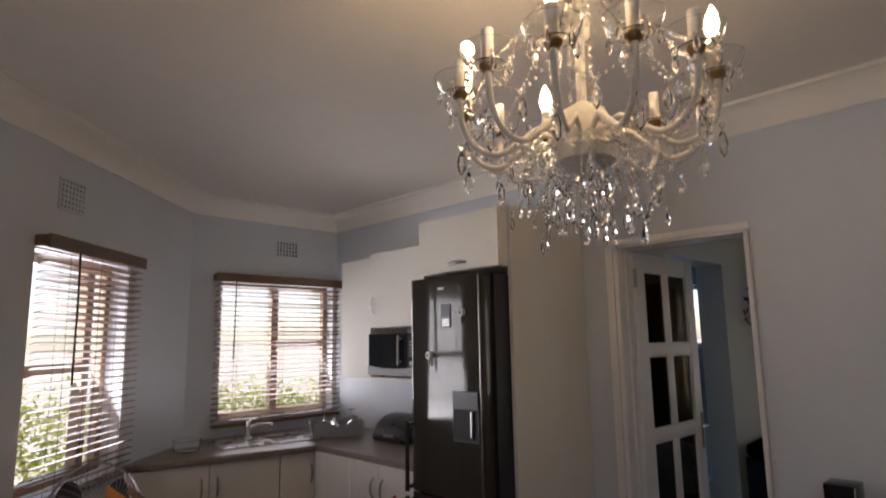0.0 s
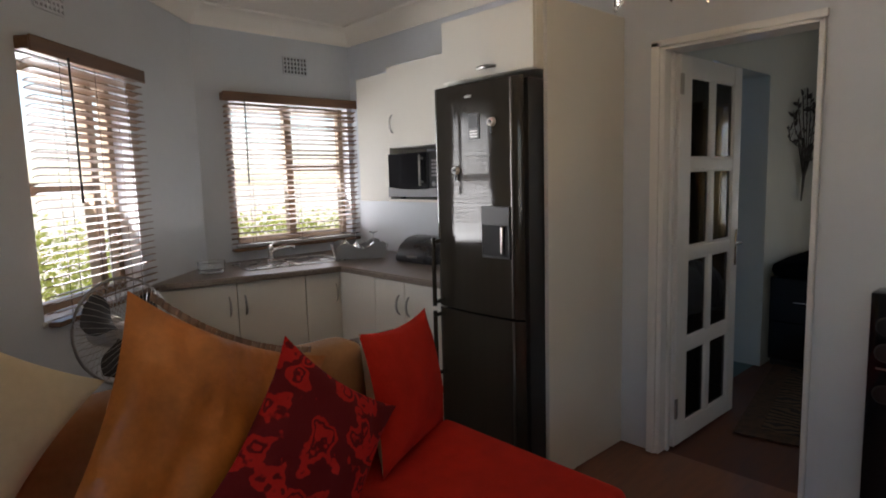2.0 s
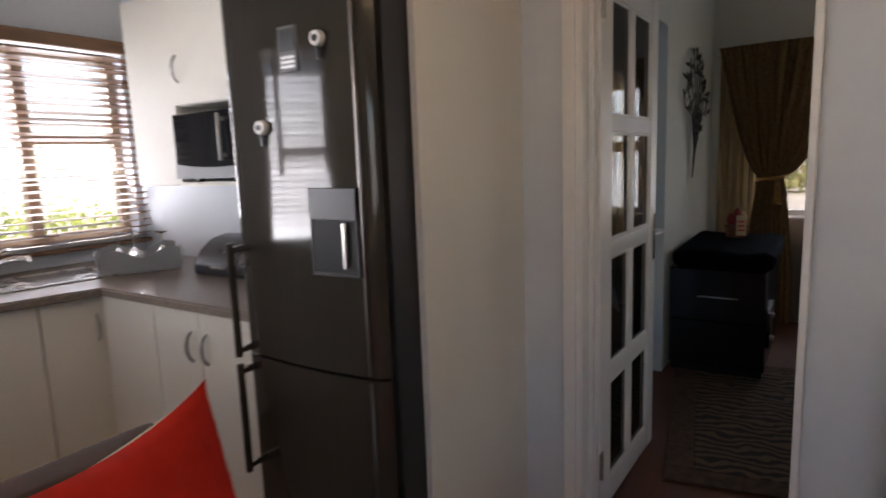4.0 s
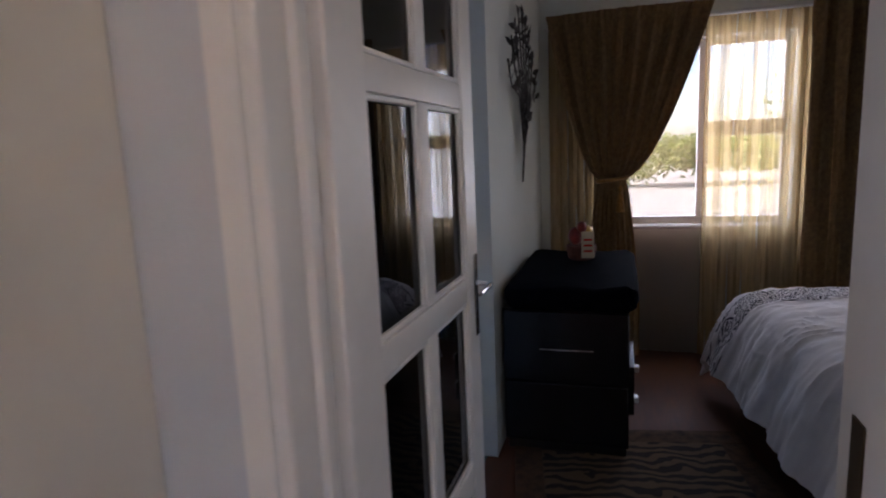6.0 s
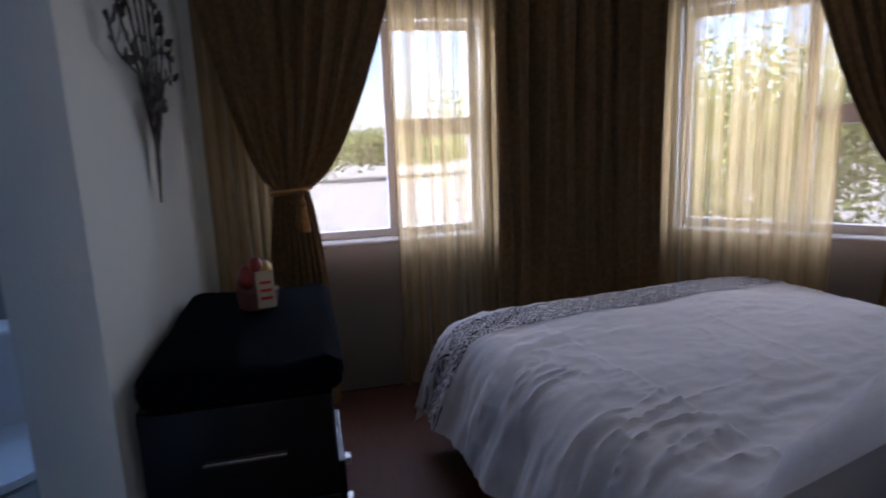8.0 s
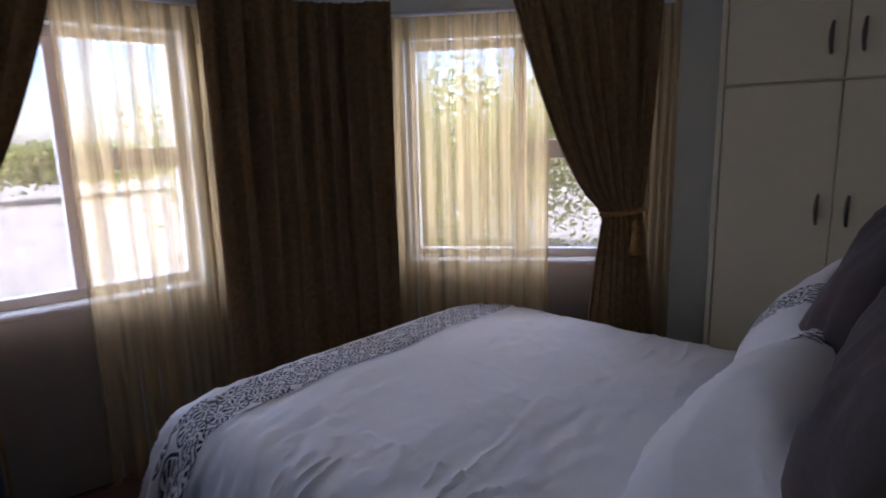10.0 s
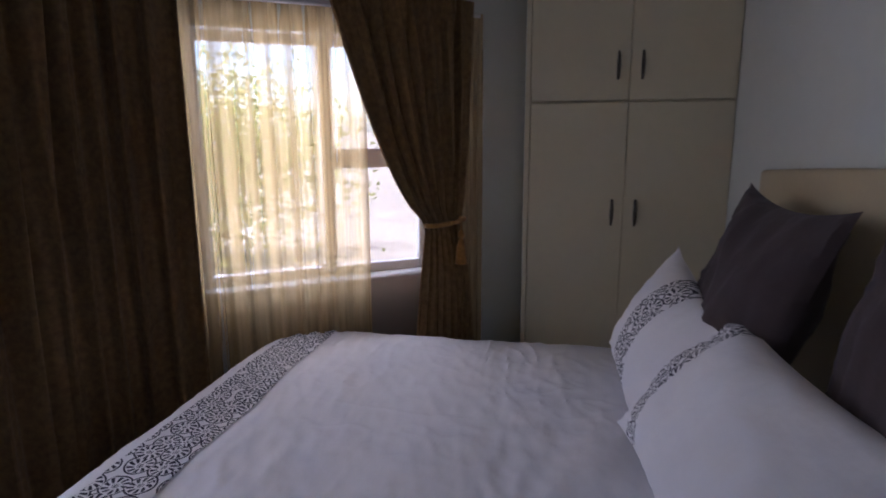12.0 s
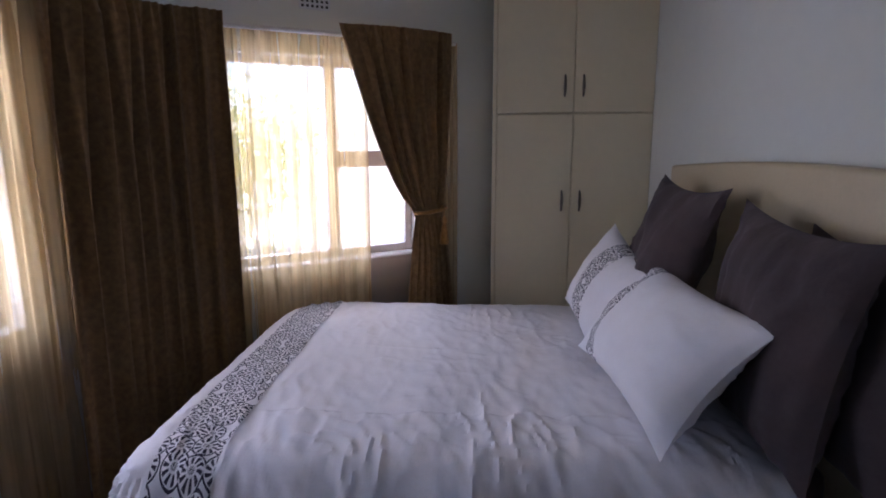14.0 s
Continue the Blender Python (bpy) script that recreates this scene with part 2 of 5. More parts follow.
def wall_with_hole(x0, x1, y0, y1, hx0, hx1, hz0, hz1, top=H):
    """Boxes of a wall along x with one opening."""
    out = [(x0, y0, 0, hx0, y1, top), (hx1, y0, 0, x1, y1, top)]
    if hz0 > 0:
        out.append((hx0, y0, 0, hx1, y1, hz0))
    if hz1 < top:
        out.append((hx0, y0, hz1, hx1, y1, top))
    return out


# ---- the large structure ----
boxes("wall_east", WALL, "pale blue-grey painted wall with a doorway to the bedroom", "wall",
      [(3.17, -2.6, 0, 3.29, 1.395, H), (3.17, 2.105, 0, 3.29, 4.9, H), (3.17, 1.395, 2.065, 3.29, 2.105, H)])
boxes("wall_north", WALL, "pale blue kitchen wall with a window over the sink", "wall", wall_with_hole(1.85, 3.17, 4.72, 4.90, 2.16, 3.13, 1.02, 2.02))
boxes("wall_slanted", WALL, "pale blue slanted kitchen wall with a tall window", "wall", wall_with_hole(0.0, 2.2, -0.18, 0.0, 0.81, 1.60, 0.90, 2.0), DIAG)
boxes("wall_north_west", WALL, "plain painted wall", "wall", [(-1.7, 3.165, 0, 0.375, 3.30, H)])
boxes("wall_west", WALL, "plain painted wall with an added, unseen window opening", "wall", [(-1.82, -2.6, 0, -1.7, -1.7, H), (-1.82, 0.9, 0, -1.7, 3.3, H), (-1.82, -1.7, 0, -1.7, 0.9, 0.8), (-1.82, -1.7, 2.1, -1.7, 0.9, H)])
boxes("wall_south", WALL, "plain painted wall", "wall", [(-1.82, -2.72, 0, 3.29, -2.6, H)])
boxes("wall_bed_head", WALL_WARM, "pale painted bedroom wall behind the bed", "wall", [(-0.15, -2.75, 0, 0.0, 0.50, H)], HEAD)
boxes("wall_bathroom", WALL_WARM, "pale painted wall beside the bathroom doorway", "wall", [(4.97, 2.20, 0, 6.73, 2.40, H), (3.29, 2.20, 0, 4.02, 2.40, H), (4.02, 2.20, 2.10, 4.97, 2.40, H)])
boxes("wall_bed_foot", WALL_WARM, "pale bedroom wall with a window", "wall",
      [(6.55, -0.06, 0, 6.73, 0.71, H), (6.55, 1.73, 0, 6.73, 2.20, H), (6.55, 0.71, 0, 6.73, 1.73, 0.84), (6.55, 0.71, 1.975, 6.73, 1.73, H)])
boxes("wall_bay", WALL_WARM, "pale slanted bedroom wall with a window", "wall", wall_with_hole(-0.05, 2.5, 0.0, 0.18, 0.415, 1.52, 0.84, 1.975), BAY)
boxes("wall_bed_back", WALL_WARM, "plain painted bedroom wall", "wall", [(-0.6, 0.62, 0, 1.5, 0.72, H)], WARD)
boxes("wall_bath_far", BATH, "bathroom wall with a small high window", "wall",
      [(6.0, 2.40, 0, 6.12, 2.55, H), (6.0, 3.0, 0, 6.12, 4.3, H), (6.0, 2.55, 0, 6.12, 3.0, 1.45), (6.0, 2.55, 2.05, 6.12, 3.0, H)])
boxes("wall_bath_side", BATH, "plain bathroom wall", "wall", [(3.29, 4.2, 0, 6.0, 4.3, H)])
boxes("ceiling", CEIL, "cream painted plaster ceiling", "ceiling", [(-2.0, -3.2, H, 7.4, 5.2, H + 0.12)])
boxes("ground", material("garden_ground", (0.42, 0.38, 0.30), 0.95, vary=0.2, scale=2, bump=0.3, bump_scale=20), "pale dry sandy yard outside the windows", "ground", [(-300, -300, -0.35, 300, 300, -0.15)])
boxes("floor", FLOOR, "red-brown laminate floor of the living room and kitchen", "floor", [(-1.82, -2.72, -0.12, 3.23, 4.9, -0.006)])
boxes("floor_bedroom", BEDFLOOR, "dark reddish wooden bedroom floor", "floor", [(3.23, -1.9, -0.12, 6.73, 2.25, -0.006)])
boxes("floor_bathroom", material("teal_tile", (0.05, 0.16, 0.18), 0.3, vary=0.1), "teal bathroom floor", "floor", [(3.23, 2.25, -0.12, 6.1, 4.3, -0.004)])


# ---- doors, windows, trims ----
def bow_handle(name, parent, mat, p, axis, length=0.11, out=(-1, 0, 0), r=0.006, lift=0.026):
    """A curved bar handle, centred at p."""
    bm = bmesh.new()
    a, o = Vector(axis), Vector(out)
    tube(bm, [Vector(p) + a * length * (i / 10 - 0.5) + o * lift * math.sin(math.pi * i / 10) ** 0.6 for i in range(11)], [r * (0.75 + 0.5 * math.sin(math.pi * i / 10)) for i in range(11)], 8)
    return part(name, bm, mat, parent, "satin nickel bow handle")


def door_frame():
    t = thing("door_frame_1", pose(3.17, 0, 0), "white painted wooden door frame in the doorway", "door frame", kind="structure")
    for n, b in (("jamb", (-0.018, 2.062, 0, 0.13, 2.104, 2.066)), ("jamb", (-0.018, 1.396, 0, 0.13, 1.418, 2.066)), ("lintel", (-0.018, 1.396, 2.03, 0.13, 2.104, 2.066))):
        bm = bmesh.new()
        box(bm, *b, bevel=0.004)
        part(n, bm, WHITE, t)
    for n, b in (("architrave", (-0.03, 2.084, 0, -0.002, 2.128, 2.075)), ("architrave", (-0.03, 1.386, 2.045, -0.002, 2.128, 2.078)), ("stop", (0.045, 2.046, 0, 0.075, 2.062, 2.03))):
        bm = bmesh.new()
        box(bm, *b, bevel=0.006, seg=2)
        part(n, bm, WHITE, t)
    bm = bmesh.new()
    box(bm, 0.05, 1.414, 0.92, 0.085, 1.4205, 1.06)
    part("strike_plate", bm, material("old_brass", (0.10, 0.07, 0.04), 0.5, 0.7), t, "dark metal strike plate")


def door_leaf():
    W, T, HH = 0.735, 0.04, 2.015
    t = thing("door_1", pose(3.265, 2.055, 0.008, 0, 0, -1.0), "white panelled glass door with eight panes, standing open", "door", kind="structure")
    cols, rows = ((0.125, 0.355), (0.405, 0.640)), ((0.10, 0.50), (0.565, 0.99), (1.05, 1.452), (1.508, 1.92))
    bm = bmesh.new()
    for x0, x1 in ((0, 0.125), (0.640, W)):
        box(bm, x0, -T / 2, 0, x1, T / 2, HH, bevel=0.004)
    part("stile", bm, WHITE, t)
    zs = [0, *[z for r in rows for z in r], HH]
    for i in range(0, len(zs), 2):
        bm = bmesh.new()
        box(bm, 0.125, -T / 2 + 0.002, zs[i], 0.640, T / 2 - 0.002, zs[i + 1], bevel=0.006, seg=2)
        part("rail", bm, WHITE, t)
    for z0, z1 in rows:
        bm = bmesh.new()
        box(bm, 0.355, -T / 2 + 0.003, z0, 0.405, T / 2 - 0.003, z1, bevel=0.008, seg=2)
        part("muntin", bm, WHITE, t)
        for x0, x1 in cols:
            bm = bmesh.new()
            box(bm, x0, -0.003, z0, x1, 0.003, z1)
            part("pane", bm, DARKPANE, t, "glass pane")
            for s in (-1, 1):
                bm = bmesh.new()
                for b in ((x0, z0, x1, z0 + 0.012), (x0, z1 - 0.012, x1, z1), (x0, z0, x0 + 0.012, z1), (x1 - 0.012, z0, x1, z1)):
                    box(bm, b[0], s * 0.004, b[1], b[2], s * 0.014, b[3], bevel=0.003)
                part("bead", bm, WHITE, t)
    for z in (0.16, 1.82):
        bm = bmesh.new()
        box(bm, -0.004, -0.026, z, 0.028, -0.021, z + 0.10)
        cyl(bm, (-0.002, -0.028, z), (-0.002, -0.028, z + 0.10), 0.007)
        part("hinge", bm, SATIN, t, "satin steel hinge")
    for s in (-1, 1):
        bm = bmesh.new()
        box(bm, 0.688, s * 0.021, 0.89, 0.712, s * 0.025, 1.10, bevel=0.002)
        plate = part("handle_plate", bm, CHROME, t, "chrome handle plate")
        bm = bmesh.new()
        tube(bm, [(0.70, s * 0.024, 1.025), (0.70, s * 0.055, 1.025), (0.69, s * 0.062, 1.025), (0.60, s * 0.060, 1.022)], 0.0065, 10)
        part("lever", bm, CHROME, plate, "chrome lever")


def vent(name, m, label, nx=7, nz=5, w=0.19, h=0.12):
    """A pierced air vent: a plaster plate with a grid of square holes."""
    t = thing(name, m, label, "air vent", kind="structure")
    bm = bmesh.new()
    px, pz = w / nx, h / nz
    for i in range(nx + 1):
        box(bm, i * px - 0.005, 0, 0, i * px + 0.005, 0.012, h)
    for k in range(nz + 1):
        box(bm, 0, 0.001, k * pz - 0.005, w, 0.011, k * pz + 0.005)
    part("grille", bm, WALL, t)
    # the wall isn't pierced: a near-black sheet paints the shade inside the holes
    bm = bmesh.new()
    box(bm, 0, 0.0095, 0, w, 0.0115, h)
    part("hole_shade", bm, material("vent_hole_dark", (0.02, 0.022, 0.026), 0.9), t)


def window(name, m, x0, x1, z0, z1, mat, label, mullions=(), transoms=(), depth=0.05, sill=True, bar_half=0.03):
    """Window in an opening along x; mullions: x; transoms: (x0, x1, z)."""
    t = thing(name, m, label, "window", kind="structure")
    def bar(n, *b):
        bm = bmesh.new()
        box(bm, *b, bevel=0.004)
        part(n, bm, mat, t)
    f = 0.045
    bar("frame", x0, 0, z0, x0 + f, depth, z1), bar("frame", x1 - f, 0, z0, x1, depth, z1)
    bar("frame", x0 + f, 0, z1 - f, x1 - f, depth, z1), bar("frame", x0 + f, 0, z0, x1 - f, depth, z0 + f)
    for x in mullions:
        bar("mullion", x - 0.03, -0.004, z0 + f, x + 0.03, depth + 0.004, z1 - f)
    for a, b, z in transoms:
        bar("transom", a, -0.002, z - bar_half, b, depth + 0.002, z + bar_half)
    edges = [x0 + f, *mullions, x1 - f]
    for a, b in zip(edges, edges[1:]):
        bm = bmesh.new()
        box(bm, a, depth / 2 - 0.002, z0 + f, b, depth / 2 + 0.002, z1 - f)
        part("pane", bm, PANE, t, "glass pane").visible_shadow = False
    if sill:
        bm = bmesh.new()
        box(bm, x0 - 0.02, -0.11, z0 - 0.025, x1 + 0.02, 0.0, z0 - 0.002, bevel=0.006)
        part("sill", bm, WINWOOD, t)


door_frame()
door_leaf()
NORTH = pose(0, 4.80, 0)
window("window_1", NORTH, 2.16, 3.13, 1.02, 2.02, ALU, "bronze aluminium kitchen window over the sink", (2.64,), ((2.67, 3.085, 1.56),))
DIAGW = DIAG @ pose(0, -0.10, 0, 0, 0, 180)
window("window_2", DIAGW, -1.60, -0.81, 0.90, 2.0, ALU, "bronze aluminium window in the slanted wall", (-1.00,), ((-1.555, -1.03, 1.45),))
window("window_3", pose(6.64, 0, 0, 0, 0, -90), -1.73, -0.71, 0.84, 1.975, WINWOOD, "white bedroom window with a small opening sash", (-1.20,), ((-1.17, -0.755, 1.43),), bar_half=0.047)
window("window_4", BAY @ pose(0, 0.09, 0), 0.415, 1.52, 0.84, 1.975, WINWOOD, "white bedroom window in the slanted wall", (1.01,), ((1.04, 1.475, 1.415),), bar_half=0.047)
window("window_5", pose(6.06, 0, 0, 0, 0, -90), -3.0, -2.55, 1.45, 2.05, WINWOOD, "small white bathroom window", sill=False)
# unseen opening, added only to hold the living room's fill light
window("added_window", pose(-1.76, 0, 0, 0, 0, 90), -1.7, 0.9, 0.8, 2.1, ALU, "wide unseen window, added to light the living room", (-0.85, 0.05), sill=False)
vent("vent_1", pose(2.59, 4.708, 2.245), "pierced air vent painted like the wall, above the window", 7, 4, 0.19, 0.12)
vent("vent_2", DIAG @ pose(1.47, 0.010, 2.215, 0, 0, 180), "pierced air vent painted like the wall, above the tall window", 7, 6, 0.19, 0.15)


def socket(m):
    """A wall socket with its rocker switch."""
    t = thing("wall_socket", m, "small dark wall socket low on the slanted kitchen wall", "socket")
    bm = bmesh.new()
    box(bm, -0.04, 0.001, -0.035, 0.04, 0.010, 0.035, bevel=0.003)
    part("plate", bm, GREY, t)
    bm = bmesh.new()
    box(bm, -0.026, 0.0095, -0.02, 0.004, 0.014, 0.02, bevel=0.002)
    part("outlet", bm, BLACK, t, "black socket face")
    bm = bmesh.new()
    box(bm, 0.012, 0.0095, -0.012, 0.026, 0.015, 0.012, bevel=0.002)
    part("switch", bm, OFFWHITE, t, "white rocker switch")


socket(DIAG @ pose(0.90, 0, 0.66))


def cornice(name, m, length):
    bm = bmesh.new()
    prof = [(0, 2.50), (0.012, 2.50), (0.018, 2.52), (0.035, 2.535), (0.06, 2.575), (0.10, 2.602), (0.13, 2.606), (0.135, 2.6195), (0, 2.6195)]
    ends = [[bm.verts.new((x, -y, z)) for y, z in prof] for x in (0, length)]
    for k in range(len(prof)):
        bm.faces.new((ends[0][k], ends[1][k], ends[1][(k + 1) % len(prof)], ends[0][(k + 1) % len(prof)]))
    bm.faces.new(ends[0][::-1]), bm.faces.new(ends[1])
    solid(name, bm, CEIL, "moulded plaster cornice under the ceiling", "cornice", m, "structure")


cornice("trim_cornice_north", pose(1.90, 4.72, 0), 1.27)
cornice("trim_cornice_east", pose(3.17, 4.72, 0, 0, 0, -90), 7.3)
cornice("trim_cornice_slanted", DIAG @ pose(2.15, 0, 0, 0, 0, 180), 2.2)


def blind(name, m, x0, x1, top, low, n, label, wand_x, tilt=-13):
    """Wooden venetian blind along x, hanging in front of y = 0 towards -y."""
    t = thing(name, m, label, "window blind", "venetian blinds")
    bm = bmesh.new()
    box(bm, x0 - 0.015, -0.065, top - 0.055, x1 + 0.015, -0.004, top, bevel=0.006, seg=2)
    box(bm, x0 - 0.018, -0.075, top - 0.062, x1 + 0.018, -0.062, top + 0.004, bevel=0.004)
    part("headrail", bm, SLAT, t, "dark stained wooden headrail")
    step = (top - 0.09 - low) / n
    bm = bmesh.new()
    sheet(bm, 1, 4, lambda a, b: (x0 + (x1 - x0) * a, 0.053 * (b - 0.5), 0.004 * math.sin(math.pi * b)), 0.0038)
    me = finish("slat", bm, SLAT, False)
    rr = random.Random(3)
    for i in range(n):
        s = new("slat", me)
        s.parent = t
        s.matrix_basis = pose(0, -0.036, top - 0.09 - step * i, tilt + rr.uniform(-2.5, 2.5), rr.uniform(-0.15, 0.15), 0)
    bm = bmesh.new()
    box(bm, x0, -0.062, low - 0.025, x1, -0.008, low - 0.003, bevel=0.004)
    part("bottom_rail", bm, SLAT, t, "dark stained wooden bottom rail")
    for x in (x0 + 0.16, (x0 + x1) / 2, x1 - 0.16):
        for y in (-0.062, -0.012):
            bm = bmesh.new()
            tube(bm, [(x, y, top - 0.05), (x, y, low)], 0.0013, 5)
            part("ladder_cord", bm, CORD, t)
    bm = bmesh.new()
    tube(bm, [(wand_x, -0.078, top - 0.05), (wand_x - 0.004, -0.085, top - 0.3), (wand_x - 0.01, -0.088, low + 0.42 * (top - low) if n > 26 else low + 0.16)], 0.005, 8)
    part("wand", bm, CORD, t, "dark tilt wand")


blind("venetian_blind", pose(0, 4.715, 0), 2.105, 3.165, 2.072, 1.00, 27, "dark brown wooden venetian blind over the sink window, slats open", 2.235)
blind("venetian_blind", DIAG @ pose(0, 0.004, 0, 0, 0, 180), -1.60, -0.785, 2.06, 0.90, 30, "dark brown wooden venetian blind on the tall window, slats open", -1.40)


# ---- kitchen units ----
def slab(x0, x1, y0, y1, z0, z1):
    bm = bmesh.new()
    box(bm, x0, y0, z0, x1, y1, z1, bevel=0.002)
    return bm


def unit(name, m, w, d, z0, z1, doors, label, plinth=True, group="kitchen base units"):
    """A cabinet whose front is the plane y = 0, facing -y, from x = 0 to w. doors: (x0, x1, handle x or None)."""
    t = thing(name, m, label, "cabinet", group)
    part("body", slab(0.001, w - 0.001, 0.019, d, z0, z1), MELAMINE, t)
    if plinth:
        part("plinth", slab(0.001, w - 0.001, 0.06, 0.075, 0.0, z0 - 0.001), MELAMINE, t)
    for x0, x1, h in doors:
        dr = part("door", slab(x0 + 0.002, x1 - 0.002, 0.0, 0.017, z0 + 0.003, z1 - 0.004), MELAMINE, t)
        if h is not None:
            bow_handle("handle", dr, SATIN, (h, 0, z1 - 0.14), (0, 0, 1), 0.115, (0, -1, 0))
    return t


SKEW = math.degrees(math.atan2(-0.20, 1.11))
LEG = pose(1.405, 4.150, 0, 0, 0, SKEW)
unit("base_cabinet", LEG, 0.445, 0.40, 0.10, 0.865, [(0, 0.445, 0.40)], "cream melamine base cabinet with one door at the slanted wall")
unit("base_cabinet", LEG @ pose(0.446, 0, 0), 0.425, 0.50, 0.10, 0.865, [(0, 0.425, 0.045)], "cream melamine base cabinet with one door under the sink")
unit("base_cabinet", LEG @ pose(0.872, 0, 0), 0.245, 0.55, 0.10, 0.865, [(0, 0.245, 0.205)], "narrow cream melamine base cabinet beside the corner")
EAST = pose(2.487, 3.945, 0, 0, 0, -90)
unit("base_cabinet", EAST @ pose(0.0, 0, 0), 0.382, 0.66, 0.10, 0.865, [(0, 0.382, None)], "plain cream corner cabinet front")
unit("base_cabinet", EAST @ pose(0.383, 0, 0), 0.60, 0.66, 0.10, 0.865, [(0, 0.285, 0.235), (0.285, 0.60, 0.325)], "cream melamine double-door base cabinet beside the fridge")
unit("wall_cabinet", pose(2.84, 4.17, 0, 0, 0, -90), 0.358, 0.328, 1.305, 2.15, [(0, 0.358, None)], "tall cream wall cabinet in the kitchen corner", False, "kitchen wall units")
unit("wall_cabinet", pose(2.83, 3.81, 0, 0, 0, -90), 0.905, 0.338, 1.655, 2.18, [(0, 0.905, None)], "cream wall cabinet above the microwave", False, "kitchen wall units")
bow_handle("handle", bpy.data.objects["wall_cabinet.001"], SATIN, (0.045, 0, 1.81), (0, 0, 1), 0.115, (0, -1, 0))
boxes("microwave_shelf", MELAMINE, "cream melamine shelf under the microwave", "shelf", [(2.82, 2.905, 1.305, 3.168, 3.81, 1.322)], kind="", bevel=0.001)
t = thing("tall_side_panel", pose(2.527, 2.285, 0), "tall cream melamine panel beside the fridge", "panel")
part("board", slab(0.0015, 0.641, 0, 0.019, 0, 2.225), MELAMINE, t)
part("edge_strip", slab(0, 0.0014, -0.0008, 0.0198, 0, 2.2255), OFFWHITE, t, "pale glued edge strip")
boxes("fridge_side_panel", MELAMINE, "cream melamine panel between fridge and counter", "panel", [(2.50, 2.884, 0, 3.168, 2.90, 2.22)], kind="", bevel=0.0015)
t = unit("fridge_top_cabinet", pose(2.46, 2.883, 0, 0, 0, -90), 0.578, 0.70, 1.915, 2.215, [(0, 0.578, None)], "cream cabinet above the fridge", False, "kitchen wall units")
bow_handle("handle", t, SATIN, (0.30, 0, 1.955), (1, 0, 0), 0.12, (0, -1, 0), 0.008)

bm = bmesh.new()
outline = [(1.372, 4.125), (2.46, 3.885), (2.46, 2.905), (3.168, 2.905), (3.168, 4.718), (1.945, 4.718), (1.372, 4.150)]
for z in (0.868, 0.905):
    fc = bm.faces.new([bm.verts.new((x, y, z)) for x, y in outline])
bm.faces.ensure_lookup_table()
lo, hi = bm.faces[0].verts[:], bm.faces[1].verts[:]
for i in range(len(lo)):
    bm.faces.new((lo[i], lo[(i + 1) % len(lo)], hi[(i + 1) % len(lo)], hi[i]))
bmesh.ops.recalc_face_normals(bm, faces=bm.faces)
bmesh.ops.bevel(bm, geom=[e for e in bm.edges if abs(e.verts[0].co.z - e.verts[1].co.z) < 1e-4], offset=0.008, segments=3, affect="EDGES")
solid("worktop", bm, COUNTER, "brown speckled laminate worktop round the kitchen corner", "worktop")


def sink():
    m = pose(2.34, 4.345, 0.905, 0, 0, SKEW * 0.7)
    t = thing("sink", m, "stainless steel sink with a ribbed drainer in the worktop", "sink")
    bm = bmesh.new()
    for b in ((-0.34, -0.20, 0.36, -0.165), (-0.34, 0.165, 0.36, 0.20), (-0.34, -0.165, -0.31, 0.165), (0.33, -0.165, 0.36, 0.165), (-0.02, -0.165, 0.02, 0.165)):
        box(bm, b[0], b[1], 0.0, b[2], b[3], 0.007, bevel=0.003)
    part("rim", bm, STAINLESS, t)
    bm = bmesh.new()
    sheet(bm, 24, 2, lambda a, b: (-0.31 + 0.29 * a, -0.165 + 0.33 * b, 0.002 + 0.002 * math.cos(a * 24 * math.pi / 1.0)), 0.0015)
    part("drainer", bm, STAINLESS, t)
    # flat plate: the hollow's shade is painted as a darker steel
    bm = bmesh.new()
    box(bm, 0.02, -0.165, 0.0005, 0.33, 0.165, 0.0025)
    part("basin", bm, material("basin_shade", (0.33, 0.31, 0.29), 0.25, 1.0), t)
    p = thing("tap", pose(2.30, 4.52, 0.905, 0, 0, -40), "chrome single-lever mixer tap behind the sink", "tap")
    bm = bmesh.new()
    lathe(bm, [(0.028, 0), (0.028, 0.008), (0.020, 0.014), (0.019, 0.075), (0.022, 0.09), (0.018, 0.105), (0.004, 0.11)])
    body = part("body", bm, CHROME, p)
    bm = bmesh.new()
    tube(bm, [(0, 0, 0.06), (0.05, 0, 0.085), (0.11, 0, 0.10), (0.16, 0, 0.098), (0.165, 0, 0.082)], [0.013, 0.012, 0.011, 0.011, 0.011], 10)
    part("spout", bm, CHROME, p)
    bm = bmesh.new()
    tube(bm, [(0, 0, 0.105), (0.03, 0, 0.125), (0.09, 0, 0.145)], [0.008, 0.007, 0.006], 8)
    part("lever", bm, CHROME, p)


sink()


